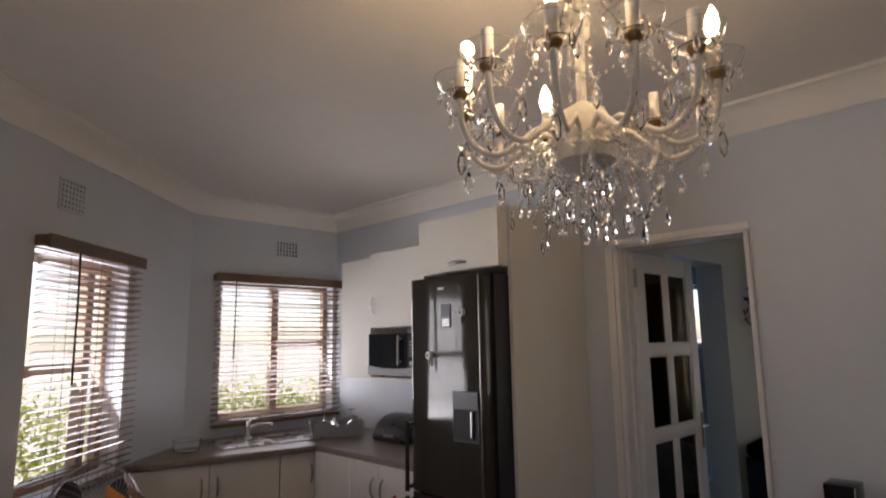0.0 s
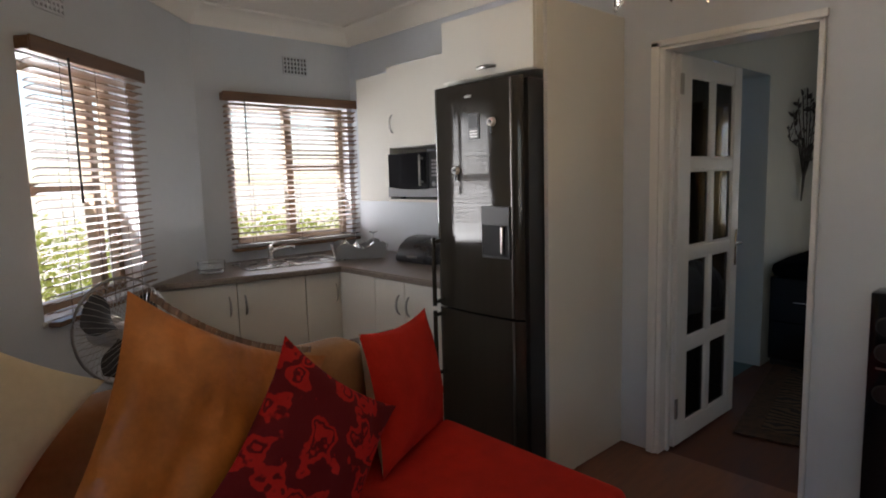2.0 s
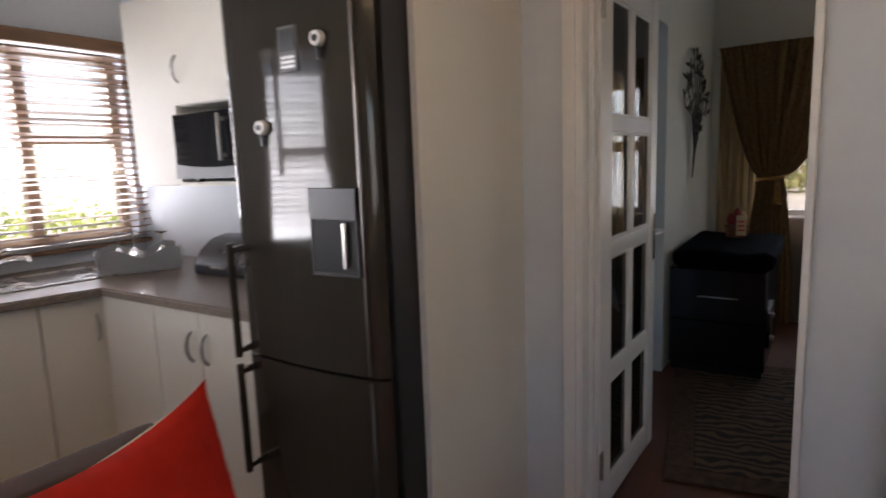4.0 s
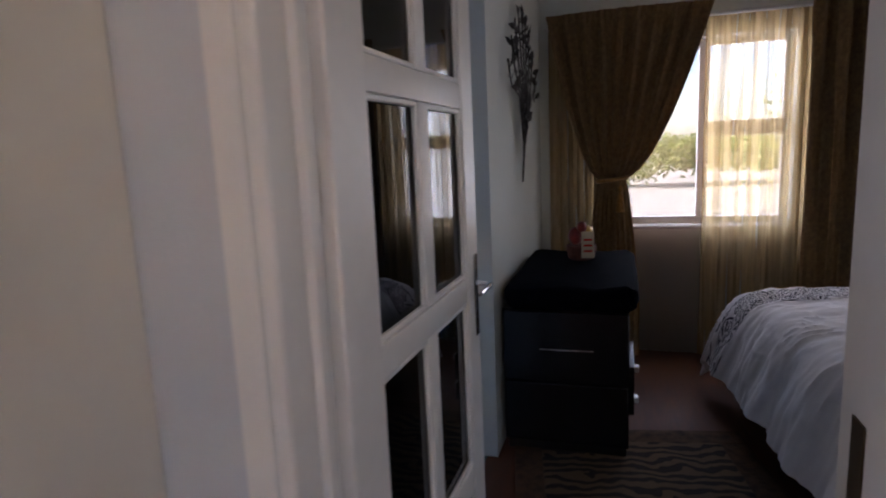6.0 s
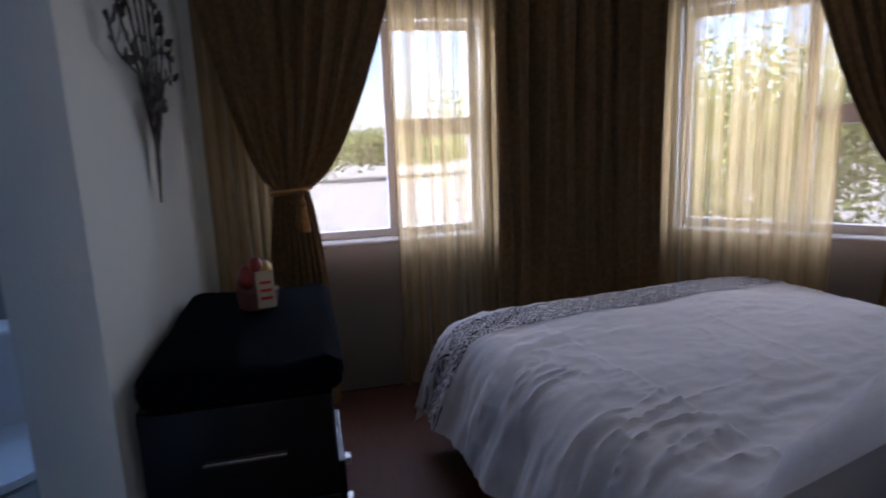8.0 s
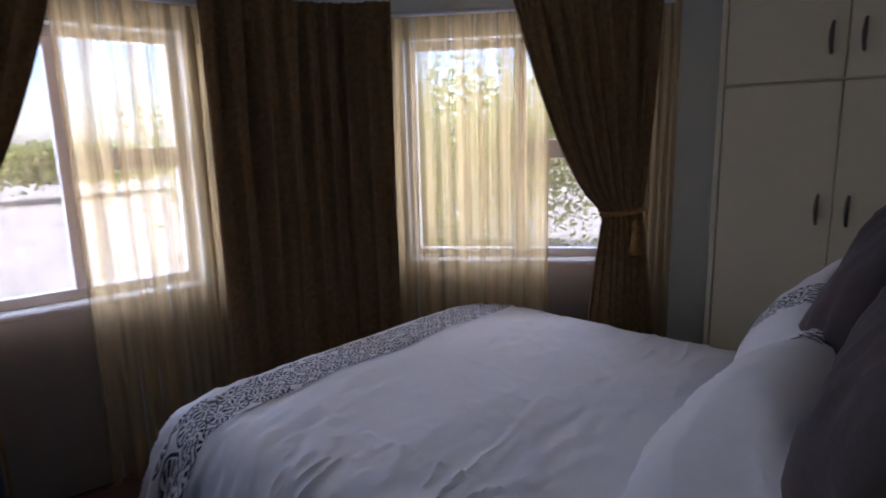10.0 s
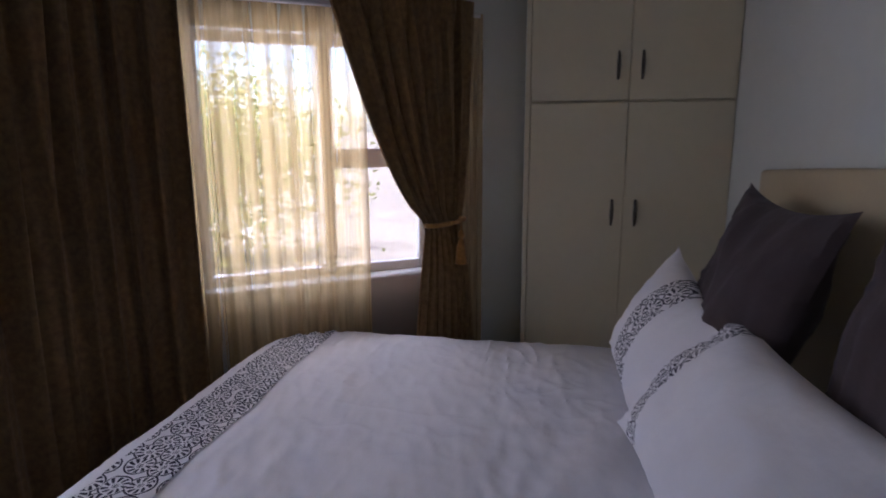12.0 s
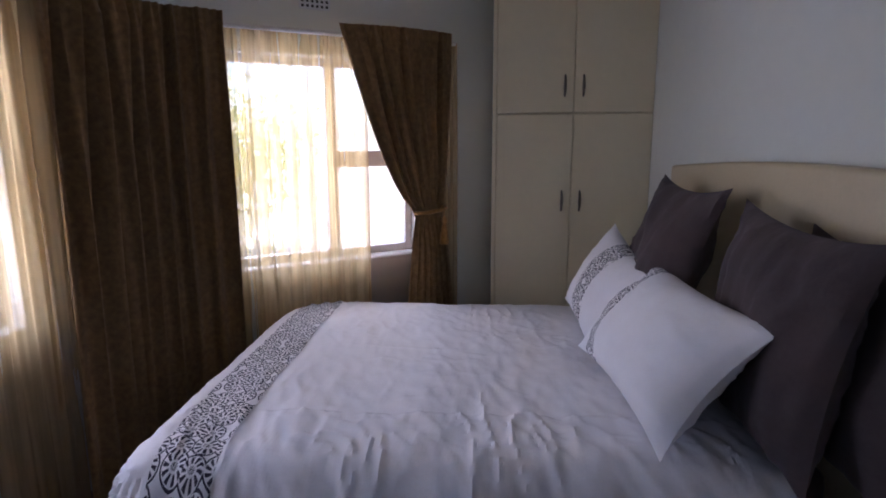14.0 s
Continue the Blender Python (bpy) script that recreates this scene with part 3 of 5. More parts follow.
def dish_rack():
    t = thing("dish_rack", pose(2.80, 4.16, 0.906, 0, 0, -28), "grey plastic dish rack with wavy sides on the worktop", "dish rack")
    bm = bmesh.new()
    for s in (-1, 1):
        sheet(bm, 24, 4, lambda a, b: (-0.17 + 0.34 * a, s * (0.12 + 0.02 * b), 0.01 + b * (0.085 + 0.022 * math.sin(a * 9))), 0.004)
        sheet(bm, 12, 4, lambda a, b: (s * (0.17 + 0.02 * b), -0.12 + 0.24 * a, 0.01 + b * 0.085), 0.004)
    part("side", bm, GREY, t)
    bm = bmesh.new()
    box(bm, -0.17, -0.12, 0, 0.17, 0.12, 0.012, bevel=0.004)
    for i in range(9):
        tube(bm, [(-0.14 + 0.035 * i, -0.11, 0.012), (-0.14 + 0.035 * i, -0.11, 0.06), (-0.14 + 0.035 * i, 0.11, 0.06), (-0.14 + 0.035 * i, 0.11, 0.012)], 0.003, 6)
    part("tray", bm, GREY, t)
    gl = glass("clear_glass", (0.95, 0.96, 0.97), 0.0, False)
    for x, y, z in ((2.78, 4.17, 0.92), (2.87, 4.08, 0.92), (2.73, 4.22, 0.92)):
        bm = bmesh.new()
        lathe(bm, [(0.030, 0.0), (0.036, 0.03), (0.034, 0.06), (0.012, 0.085), (0.004, 0.095), (0.004, 0.155), (0.03, 0.164), (0.032, 0.168)], cap=False)
        solid("wine_glass", bm, gl, "clear wine glass upside down in the dish rack", "glass", pose(x, y, z), group="drying glasses")
    bm = bmesh.new()
    lathe(bm, [(0.07, 0), (0.075, 0.004), (0.085, 0.07), (0.087, 0.072), (0.083, 0.07), (0.07, 0.008)], seg=32)
    solid("glass_bowl", bm, gl, "shallow clear glass bowl on the worktop", "bowl", pose(1.80, 4.32, 0.906))
    bm = bmesh.new()
    prof = [(0, 0), (0.23, 0), (0.235, 0.03), (0.20, 0.10), (0.13, 0.15), (0.05, 0.165), (0.0, 0.16)]
    ends = [[bm.verts.new((d, y, z)) for d, z in prof] for y in (-0.18, 0.18)]
    for k in range(len(prof)):
        bm.faces.new((ends[0][k], ends[1][k], ends[1][(k + 1) % len(prof)], ends[0][(k + 1) % len(prof)]))
    bm.faces.new(ends[0][::-1]), bm.faces.new(ends[1])
    bmesh.ops.bevel(bm, geom=bm.edges[:], offset=0.006, segments=2, affect="EDGES")
    b = thing("bread_bin", pose(3.06, 3.60, 0.906, 0, 0, 180), "black roll-top bread bin on the worktop", "bread bin")
    part("body", bm, material("bread_bin_black", (0.012, 0.012, 0.016), 0.28), b)
    bm = bmesh.new()
    box(bm, 0.236, -0.05, 0.035, 0.244, 0.05, 0.047, bevel=0.002)
    part("handle", bm, SATIN, b, "small steel grip")


dish_rack()


def microwave():
    t = thing("microwave", pose(2.79, 3.775, 1.324, 0, 0, -90), "black and silver microwave oven on the shelf", "microwave")
    part("body", slab(0, 0.52, 0.022, 0.34, 0.012, 0.29), BLACK, t)
    for x in (0.04, 0.47):
        part("foot", slab(x, x + 0.03, 0.06, 0.09, 0.0, 0.012), BLACK, t)
    bm = bmesh.new()
    box(bm, 0, 0.0, 0.06, 0.40, 0.021, 0.29, bevel=0.004)
    d = part("door", bm, DARK_GLOSS, t, "dark glass door")
    bm = bmesh.new()
    sheet(bm, 20, 3, lambda a, b: (0.52 * a, -0.003, 0.014 + b * (0.062 - 0.022 * (2 * a - 1) ** 2 * 0 - 0.016 * math.sin(math.pi * a))), 0.022)
    part("trim", bm, GREY, t, "curved silver trim")
    bm = bmesh.new()
    box(bm, 0.335, -0.032, 0.085, 0.353, -0.02, 0.275, bevel=0.004)
    box(bm, 0.338, -0.021, 0.10, 0.35, 0.002, 0.115), box(bm, 0.338, -0.021, 0.245, 0.35, 0.002, 0.26)
    part("handle", bm, SATIN, d)
    bm = bmesh.new()
    box(bm, 0.402, 0.0, 0.06, 0.52, 0.021, 0.29, bevel=0.003)
    c = part("control_panel", bm, BLACK, t)
    bm = bmesh.new()
    cyl(bm, (0.46, 0.001, 0.095), (0.46, -0.018, 0.095), 0.019, 0.016, 20)
    part("dial", bm, CHROME, c)
    for k in range(5):
        for j in range(3):
            bm = bmesh.new()
            box(bm, 0.428 + 0.024 * j, -0.002, 0.14 + 0.022 * k, 0.444 + 0.024 * j, 0.001, 0.152 + 0.022 * k)
            part("button", bm, GREY, c)


microwave()


def fridge():
    t = thing("fridge", pose(2.355, 2.858, 0, 0, 0, -90), "tall dark steel fridge freezer with two doors and a water dispenser", "fridge")
    W = 0.55
    part("body", slab(0.004, W - 0.002, 0.07, 0.72, 0.04, 1.875), FRIDGE_SIDE, t, "dark grey side")
    part("plinth", slab(0.02, W - 0.02, 0.09, 0.70, 0.0, 0.04), BLACK, t)
    def front(name, z0, z1):
        bm = bmesh.new()
        def fn(a, b):
            x = W * a
            y = 0.018 * (2 * a - 1) ** 2 + (0.02 * max(0, (a - 0.94) / 0.06) ** 2) + 0.01 * max(0, (0.03 - a) / 0.03) ** 2
            return (x, y, z0 + (z1 - z0) * b)
        sheet(bm, 40, 2, fn, 0.064)
        return part(name, bm, STEEL, t, "dark brushed steel door")
    up, low = front("upper_door", 0.815, 1.88), front("lower_door", 0.045, 0.805)
    bm = bmesh.new()
    box(bm, W - 0.055, 0.006, 0.82, W - 0.044, 0.022, 1.875, bevel=0.002)
    part("edge_trim", bm, TRIM_STEEL, up, "bright vertical trim")
    bm = bmesh.new()
    box(bm, W - 0.055, 0.006, 0.05, W - 0.044, 0.022, 0.80, bevel=0.002)
    part("edge_trim", bm, TRIM_STEEL, low, "bright vertical trim")
    for door, z0, z1 in ((up, 0.825, 1.165), (low, 0.46, 0.80)):
        bm = bmesh.new()
        tube(bm, [(0.05, -0.055, z0), (0.05, -0.055, z1)], 0.011, 12)
        h = part("handle", bm, STEEL, door, "steel bar handle")
        for z in (z0 + 0.02, z1 - 0.02):
            bm = bmesh.new()
            box(bm, 0.043, -0.052, z - 0.010, 0.057, 0.012, z + 0.010, bevel=0.002)
            part("bracket", bm, CHROME, t)
    # dispenser
    bm = bmesh.new()
    x0, x1, z0, z1 = 0.325, 0.495, 1.085, 1.32
    for b in ((x0, z0, x0 + 0.008, z1), (x1 - 0.008, z0, x1, z1), (x0, z0, x1, z0 + 0.012), (x0, 1.235, x1, z1)):
        box(bm, b[0], -0.002, b[1], b[2], 0.02, b[3], bevel=0.002)
    part("dispenser_frame", bm, FRIDGE_SIDE, up)
    bm = bmesh.new()
    box(bm, x0 + 0.008, 0.0005, z0 + 0.012, x1 - 0.008, 0.02, 1.235)
    part("dispenser_recess", bm, material("recess_black", (0.004, 0.004, 0.005), 0.6), up, "black dispenser recess")
    bm = bmesh.new()
    box(bm, x1 - 0.05, -0.012, 1.11, x1 - 0.036, -0.002, 1.23, bevel=0.003)
    part("dispenser_lever", bm, SATIN, up)
    bm = bmesh.new()
    box(bm, 0.255, -0.004, 1.625, 0.325, 0.004, 1.74, bevel=0.002)
    p = part("display", bm, DISPLAY_GREY, up, "small grey display panel")
    bm = bmesh.new()
    box(bm, 0.262, -0.006, 1.675, 0.318, -0.0035, 1.732)
    part("screen", bm, BLACK, p)
    for k in range(3):
        bm = bmesh.new()
        box(bm, 0.266, -0.006, 1.634 + 0.012 * k, 0.314, -0.0035, 1.640 + 0.012 * k)
        part("label_bar", bm, SATIN, p)
    bm = bmesh.new()
    box(bm, 0.235, -0.004, 1.815, 0.275, 0.003, 1.824)
    part("badge", bm, SATIN, up)
    for y, z in ((2.458, 1.694), (2.69, 1.487)):
        g = thing("fridge_magnet", pose(2.352, y, z, 0, 0, -90), "round white magnet with a dark centre on the fridge", "magnet", "fridge magnets")
        bm = bmesh.new()
        cyl(bm, (0, 0.004, 0), (0, -0.012, 0), 0.021, 0.018, 24)
        part("disc", bm, OFFWHITE, g)
        bm = bmesh.new()
        cyl(bm, (0, -0.0115, 0), (0, -0.016, 0), 0.009, 0.008, 16)
        box(bm, -0.004, -0.008, -0.05, 0.004, 0.0, -0.018)
        part("centre", bm, BLACK, g)


fridge()


# ---- living room ----
def cushion_mesh(name, w, h, thick, mat, crease=0.0, seed=1, n=32, sides=(1, -1)):
    """A stuffed square cushion in the x-z plane, pulled to points at its corners."""
    rr = random.Random(seed)
    ox, oz = rr.uniform(0, 9), rr.uniform(0, 9)
    bm = bmesh.new()
    def side(s):
        def fn(a, b):
            x, z = 2 * a - 1, 2 * b - 1
            puff = (max(0, 1 - x * x) * max(0, 1 - z * z)) ** 0.6
            pinch = 1 - 0.13 * (1 - z * z) * abs(x) ** 3
            pinch2 = 1 - 0.13 * (1 - x * x) * abs(z) ** 3
            wr = crease * puff ** 0.5 * (noise.noise((x * 1.6 + ox, z * 1.6 + oz, s)) + 0.5 * noise.noise((x * 6 + ox, z * 2 + oz, s + 3)))
            ridge = noise.noise((x * 3.2 + z * 1.1 + ox, z * 2.4 - x + oz, s + 6))
            wr += 0.55 * crease * puff ** 0.4 * math.exp(-(ridge / 0.11) ** 2) * (0.4 + 0.6 * (1 - puff))
            gather = noise.noise((z * 9 + ox, x * 1.2, s + 9)) * math.exp(-(1 - abs(x)) / 0.22) + noise.noise((x * 9 + oz, z * 1.2, s + 12)) * math.exp(-(1 - abs(z)) / 0.22)
            wr += 0.9 * crease * puff ** 0.35 * gather
            return (x * w / 2 * pinch, s * (thick / 2 * puff + wr), z * h / 2 * pinch2)
        sheet(bm, n, n, fn)
    for s in sides:
        side(s)
    bmesh.ops.remove_doubles(bm, verts=bm.verts, dist=0.0008)
    return finish(name, bm, mat, True)


def cushion(name, m, w, h, thick, mat, label, category="cushion", group="sofa cushions", crease=0.012, seed=1, back=None):
    t = thing(name, m, label, category, group)
    o = new("cover", cushion_mesh("cover", w, h, thick, mat, crease, seed, sides=(-1,) if back else (1, -1)))
    o.parent = t
    if back:
        o = tagged(new("back_panel", cushion_mesh("back_panel", w, h, thick, back, crease, seed, sides=(1,))), "pale cream back")
        o.parent = t
    return t


LEATHER = material("orange_leather", (0.58, 0.19, 0.032), 0.44, vary=0.2, scale=5, bump=0.5, bump_scale=16)
RED = cloth("red_cotton", (0.58, 0.028, 0.016), 0.0, vary=0.12, scale=9, sheen=0.0)
CREAMC = cloth("cream_cotton", (0.58, 0.48, 0.33), 0.0, vary=0.08)
TAN = cloth("tan_suede", (0.42, 0.22, 0.10), 0.0, vary=0.15)
BROWN = material("brown_leather", (0.065, 0.032, 0.018), 0.8, vary=0.2, bump=0.1, bump_scale=60)
DAMASK = cloth("red_damask", (0.56, 0.022, 0.018), 0.0, vary=0.1, sheen=0.0)


def flowers(mat, dark):
    """Large woven flowers and leaves: warped blossoms with petals on a darker ground."""
    n, l = mat.node_tree.nodes, mat.node_tree.links
    p = n["Principled BSDF"]
    base = p.inputs["Base Color"].links[0].from_socket
    tc, warp, add, vo, rp, mix = (n.new(k) for k in ("ShaderNodeTexCoord", "ShaderNodeTexNoise", "ShaderNodeVectorMath", "ShaderNodeTexVoronoi", "ShaderNodeValToRGB", "ShaderNodeMix"))
    sc = n.new("ShaderNodeVectorMath")
    warp.inputs["Scale"].default_value, warp.inputs["Detail"].default_value = 14.0, 2.5
    sc.operation, sc.inputs[3].default_value = "SCALE", 0.17
    l.new(tc.outputs["Object"], warp.inputs["Vector"]), l.new(warp.outputs["Color"], sc.inputs[0])
    l.new(tc.outputs["Object"], add.inputs[0]), l.new(sc.outputs[0], add.inputs[1])
    vo.inputs["Scale"].default_value, vo.inputs["Randomness"].default_value = 9.0, 0.8
    l.new(add.outputs[0], vo.inputs["Vector"]), l.new(vo.outputs["Distance"], rp.inputs[0])
    cr = rp.color_ramp
    cr.elements[0].position, cr.elements[0].color = 0.20, (0, 0, 0, 1)
    cr.elements[1].position, cr.elements[1].color = 0.24, (1, 1, 1, 1)
    for pos, v in ((0.30, 1), (0.34, 0), (0.46, 0), (0.50, 1)):
        cr.elements.new(pos).color = (v, v, v, 1)
    mix.data_type = "RGBA"
    mix.inputs[7].default_value = rgb(dark)
    l.new(rp.outputs[0], mix.inputs[0]), l.new(base, mix.inputs[6]), l.new(mix.outputs[2], p.inputs["Base Color"])


flowers(DAMASK, (0.15, 0.012, 0.014))


def sofa():
    t = thing("sofa", pose(0, 0, 0), "brown leather sofa with tan back cushions and a red seat throw", "sofa")
    def padded(name, b, mat, bev, label=""):
        bm = bmesh.new()
        box(bm, *b, bevel=bev, seg=4)
        part(name, bm, mat, t, label)
    padded("base", (-0.30, 1.60, 0.06, 2.02, 2.66, 0.30), BROWN, 0.03)
    padded("back", (-0.30, 2.50, 0.28, 1.94, 2.66, 0.82), BROWN, 0.05)
    for x in (-0.26, 1.98):
        for y in (1.66, 2.60):
            padded("leg", (x - 0.025, y - 0.025, 0.0, x + 0.025, y + 0.025, 0.065), BLACK, 0.004)
    padded("arm", (-0.44, 1.60, 0.06, -0.30, 2.66, 0.62), BROWN, 0.05)
    for x0, x1 in ((-0.28, 0.86), (0.88, 2.02)):
        padded("seat_cushion", (x0, 1.58, 0.30, x1, 2.44, 0.45), RED, 0.05, "red cloth seat cushion")
    for x0, x1 in ((-0.26, 0.86), (0.88, 1.56)):
        padded("back_cushion", (x0, 2.33, 0.45, x1, 2.52, 0.895), TAN, 0.075, "tan suede back cushion")


sofa()
cushion("orange_cushion", pose(0.93, 2.20, 0.76, -14, 28, 4), 0.66, 0.66, 0.17, LEATHER, "large shiny orange cushion with a ruffled edge on the sofa", crease=0.034, seed=4)
def ruffle(parent, w, h):
    """A gathered satin frill along one edge of the cushion."""
    bm = bmesh.new()
    def fn(a, b):
        x = w / 2 * (2 * a - 1)
        wave = math.sin(a * 150 + 3 * math.sin(a * 17)) + 0.6 * math.sin(a * 63 + 1)
        return (x, 0.005 * wave * (0.3 + b), h / 2 * (1 - 0.13 * (1 - (2 * a - 1) ** 2)) - 0.004 + 0.020 * b + 0.0015 * wave * b)
    sheet(bm, 160, 4, fn, 0.002)
    part("ruffle", bm, material("silver_satin", (0.30, 0.19, 0.13), 0.35, vary=0.25, scale=20), parent, "silvery gathered frill")


ruffle(bpy.data.objects["orange_cushion"], 0.54, 0.66)
cushion("patterned_cushion", pose(1.165, 2.07, 0.71, -16, 40, -4), 0.47, 0.47, 0.14, DAMASK, "dark red flower-patterned cushion on the sofa", crease=0.008, seed=7)
cushion("red_cushion", pose(1.74, 2.36, 0.68, -10, 4, 27), 0.60, 0.50, 0.19, RED, "plain red cushion with a cream back on the sofa", crease=0.006, seed=9, back=CREAMC)
cushion("cream_cushion", pose(0.36, 2.17, 0.97, -12, 38, -6), 0.48, 0.48, 0.14, CREAMC, "cream cushion with a red edge on the sofa", crease=0.010, seed=12, back=RED)


def fan():
    t = thing("pedestal_fan", pose(0.98, 3.07, 0, 0, 0, 0), "white pedestal fan with dark blades behind the sofa", "fan")
    bm = bmesh.new()
    lathe(bm, [(0.19, 0), (0.19, 0.015), (0.15, 0.03), (0.03, 0.05)], seg=32)
    part("base", bm, OFFWHITE, t)
    bm = bmesh.new()
    cyl(bm, (0, 0, 0.04), (0, 0, 0.80), 0.014)
    part("pole", bm, OFFWHITE, t)
    R = pose(0, 0, 0.92, -8, 0, 22)
    def place(ob):
        ob.matrix_basis = R
        return ob
    bm = bmesh.new()
    prof = [(0.004, 0.06), (0.05, 0.06), (0.062, 0.10), (0.055, 0.17), (0.03, 0.20), (0.004, 0.205)]
    rings = [[bm.verts.new((r * math.cos(2 * math.pi * k / 24), y, r * math.sin(2 * math.pi * k / 24))) for k in range(24)] for r, y in prof]
    for A, B in zip(rings, rings[1:]):
        for k in range(24):
            bm.faces.new((A[k], A[(k + 1) % 24], B[(k + 1) % 24], B[k]))
    place(part("motor_housing", bm, OFFWHITE, t))
    for i in range(3):
        bm = bmesh.new()
        def fn(a, b, i=i):
            an = radians(20 + 120 * i) + (b - 0.5) * (0.55 + 0.75 * math.sin(math.pi * a * 0.9))
            r = 0.03 + 0.145 * a
            return (r * math.cos(an), 0.03 - 0.035 * (b - 0.5), r * math.sin(an))
        sheet(bm, 8, 8, fn, 0.002)
        place(part("blade", bm, material("fan_blade", (0.035, 0.035, 0.04), 0.35) if i == 0 else bpy.data.materials["fan_blade"], t, "dark grey blade"))
    bm = bmesh.new()
    cyl(bm, (0, 0.03, 0), (0, -0.025, 0), 0.034, 0.030, 24)
    place(part("hub", bm, OFFWHITE, t))
    wire = material("fan_wire", (0.45, 0.45, 0.45), 0.35, 0.6)
    for s, name in ((-1, "front_guard"), (1, "rear_guard")):
        bm = bmesh.new()
        for k in range(48):
            an = 2 * math.pi * k / 48
            tube(bm, [(r * math.cos(an), (0.0 if s < 0 else 0.035) + s * d, r * math.sin(an)) for r, d in ((0.045, 0.062), (0.11, 0.058), (0.165, 0.04), (0.198, 0.0))], 0.0011, 4)
        tube(bm, [(0.199 * math.cos(2 * math.pi * k / 48), 0.018, 0.199 * math.sin(2 * math.pi * k / 48)) for k in range(48)], 0.005, 6, True)
        place(tagged(part(name, bm, wire, t), kind="stuff"))
    bm = bmesh.new()
    cyl(bm, (0, -0.062, 0), (0, -0.07, 0), 0.048, 0.045, 24)
    place(part("badge", bm, OFFWHITE, t, "white badge on the guard"))


fan()


def speaker():
    t = thing("floor_speaker", pose(3.022, 1.115, 0, 0, 0, -90), "slim glossy black floor speaker against the wall", "speaker")
    bm = bmesh.new()
    box(bm, -0.055, 0.0, 0.03, 0.055, 0.13, 0.985, bevel=0.006, seg=2)
    part("cabinet", bm, DARK_GLOSS, t)
    bm = bmesh.new()
    box(bm, -0.12, -0.06, 0.0, 0.12, 0.14, 0.03, bevel=0.008)
    part("base", bm, DARK_GLOSS, t)
    for z in (0.86, 0.76, 0.60):
        bm = bmesh.new()
        cyl(bm, (0, 0.001, z), (0, -0.006, z), 0.038, 0.030, 24)
        part("driver", bm, BLACK, t)
    bm = bmesh.new()
    box(bm, -0.028, -0.004, 0.695, 0.028, 0.001, 0.703)
    part("badge", bm, CHROME, t)


speaker()


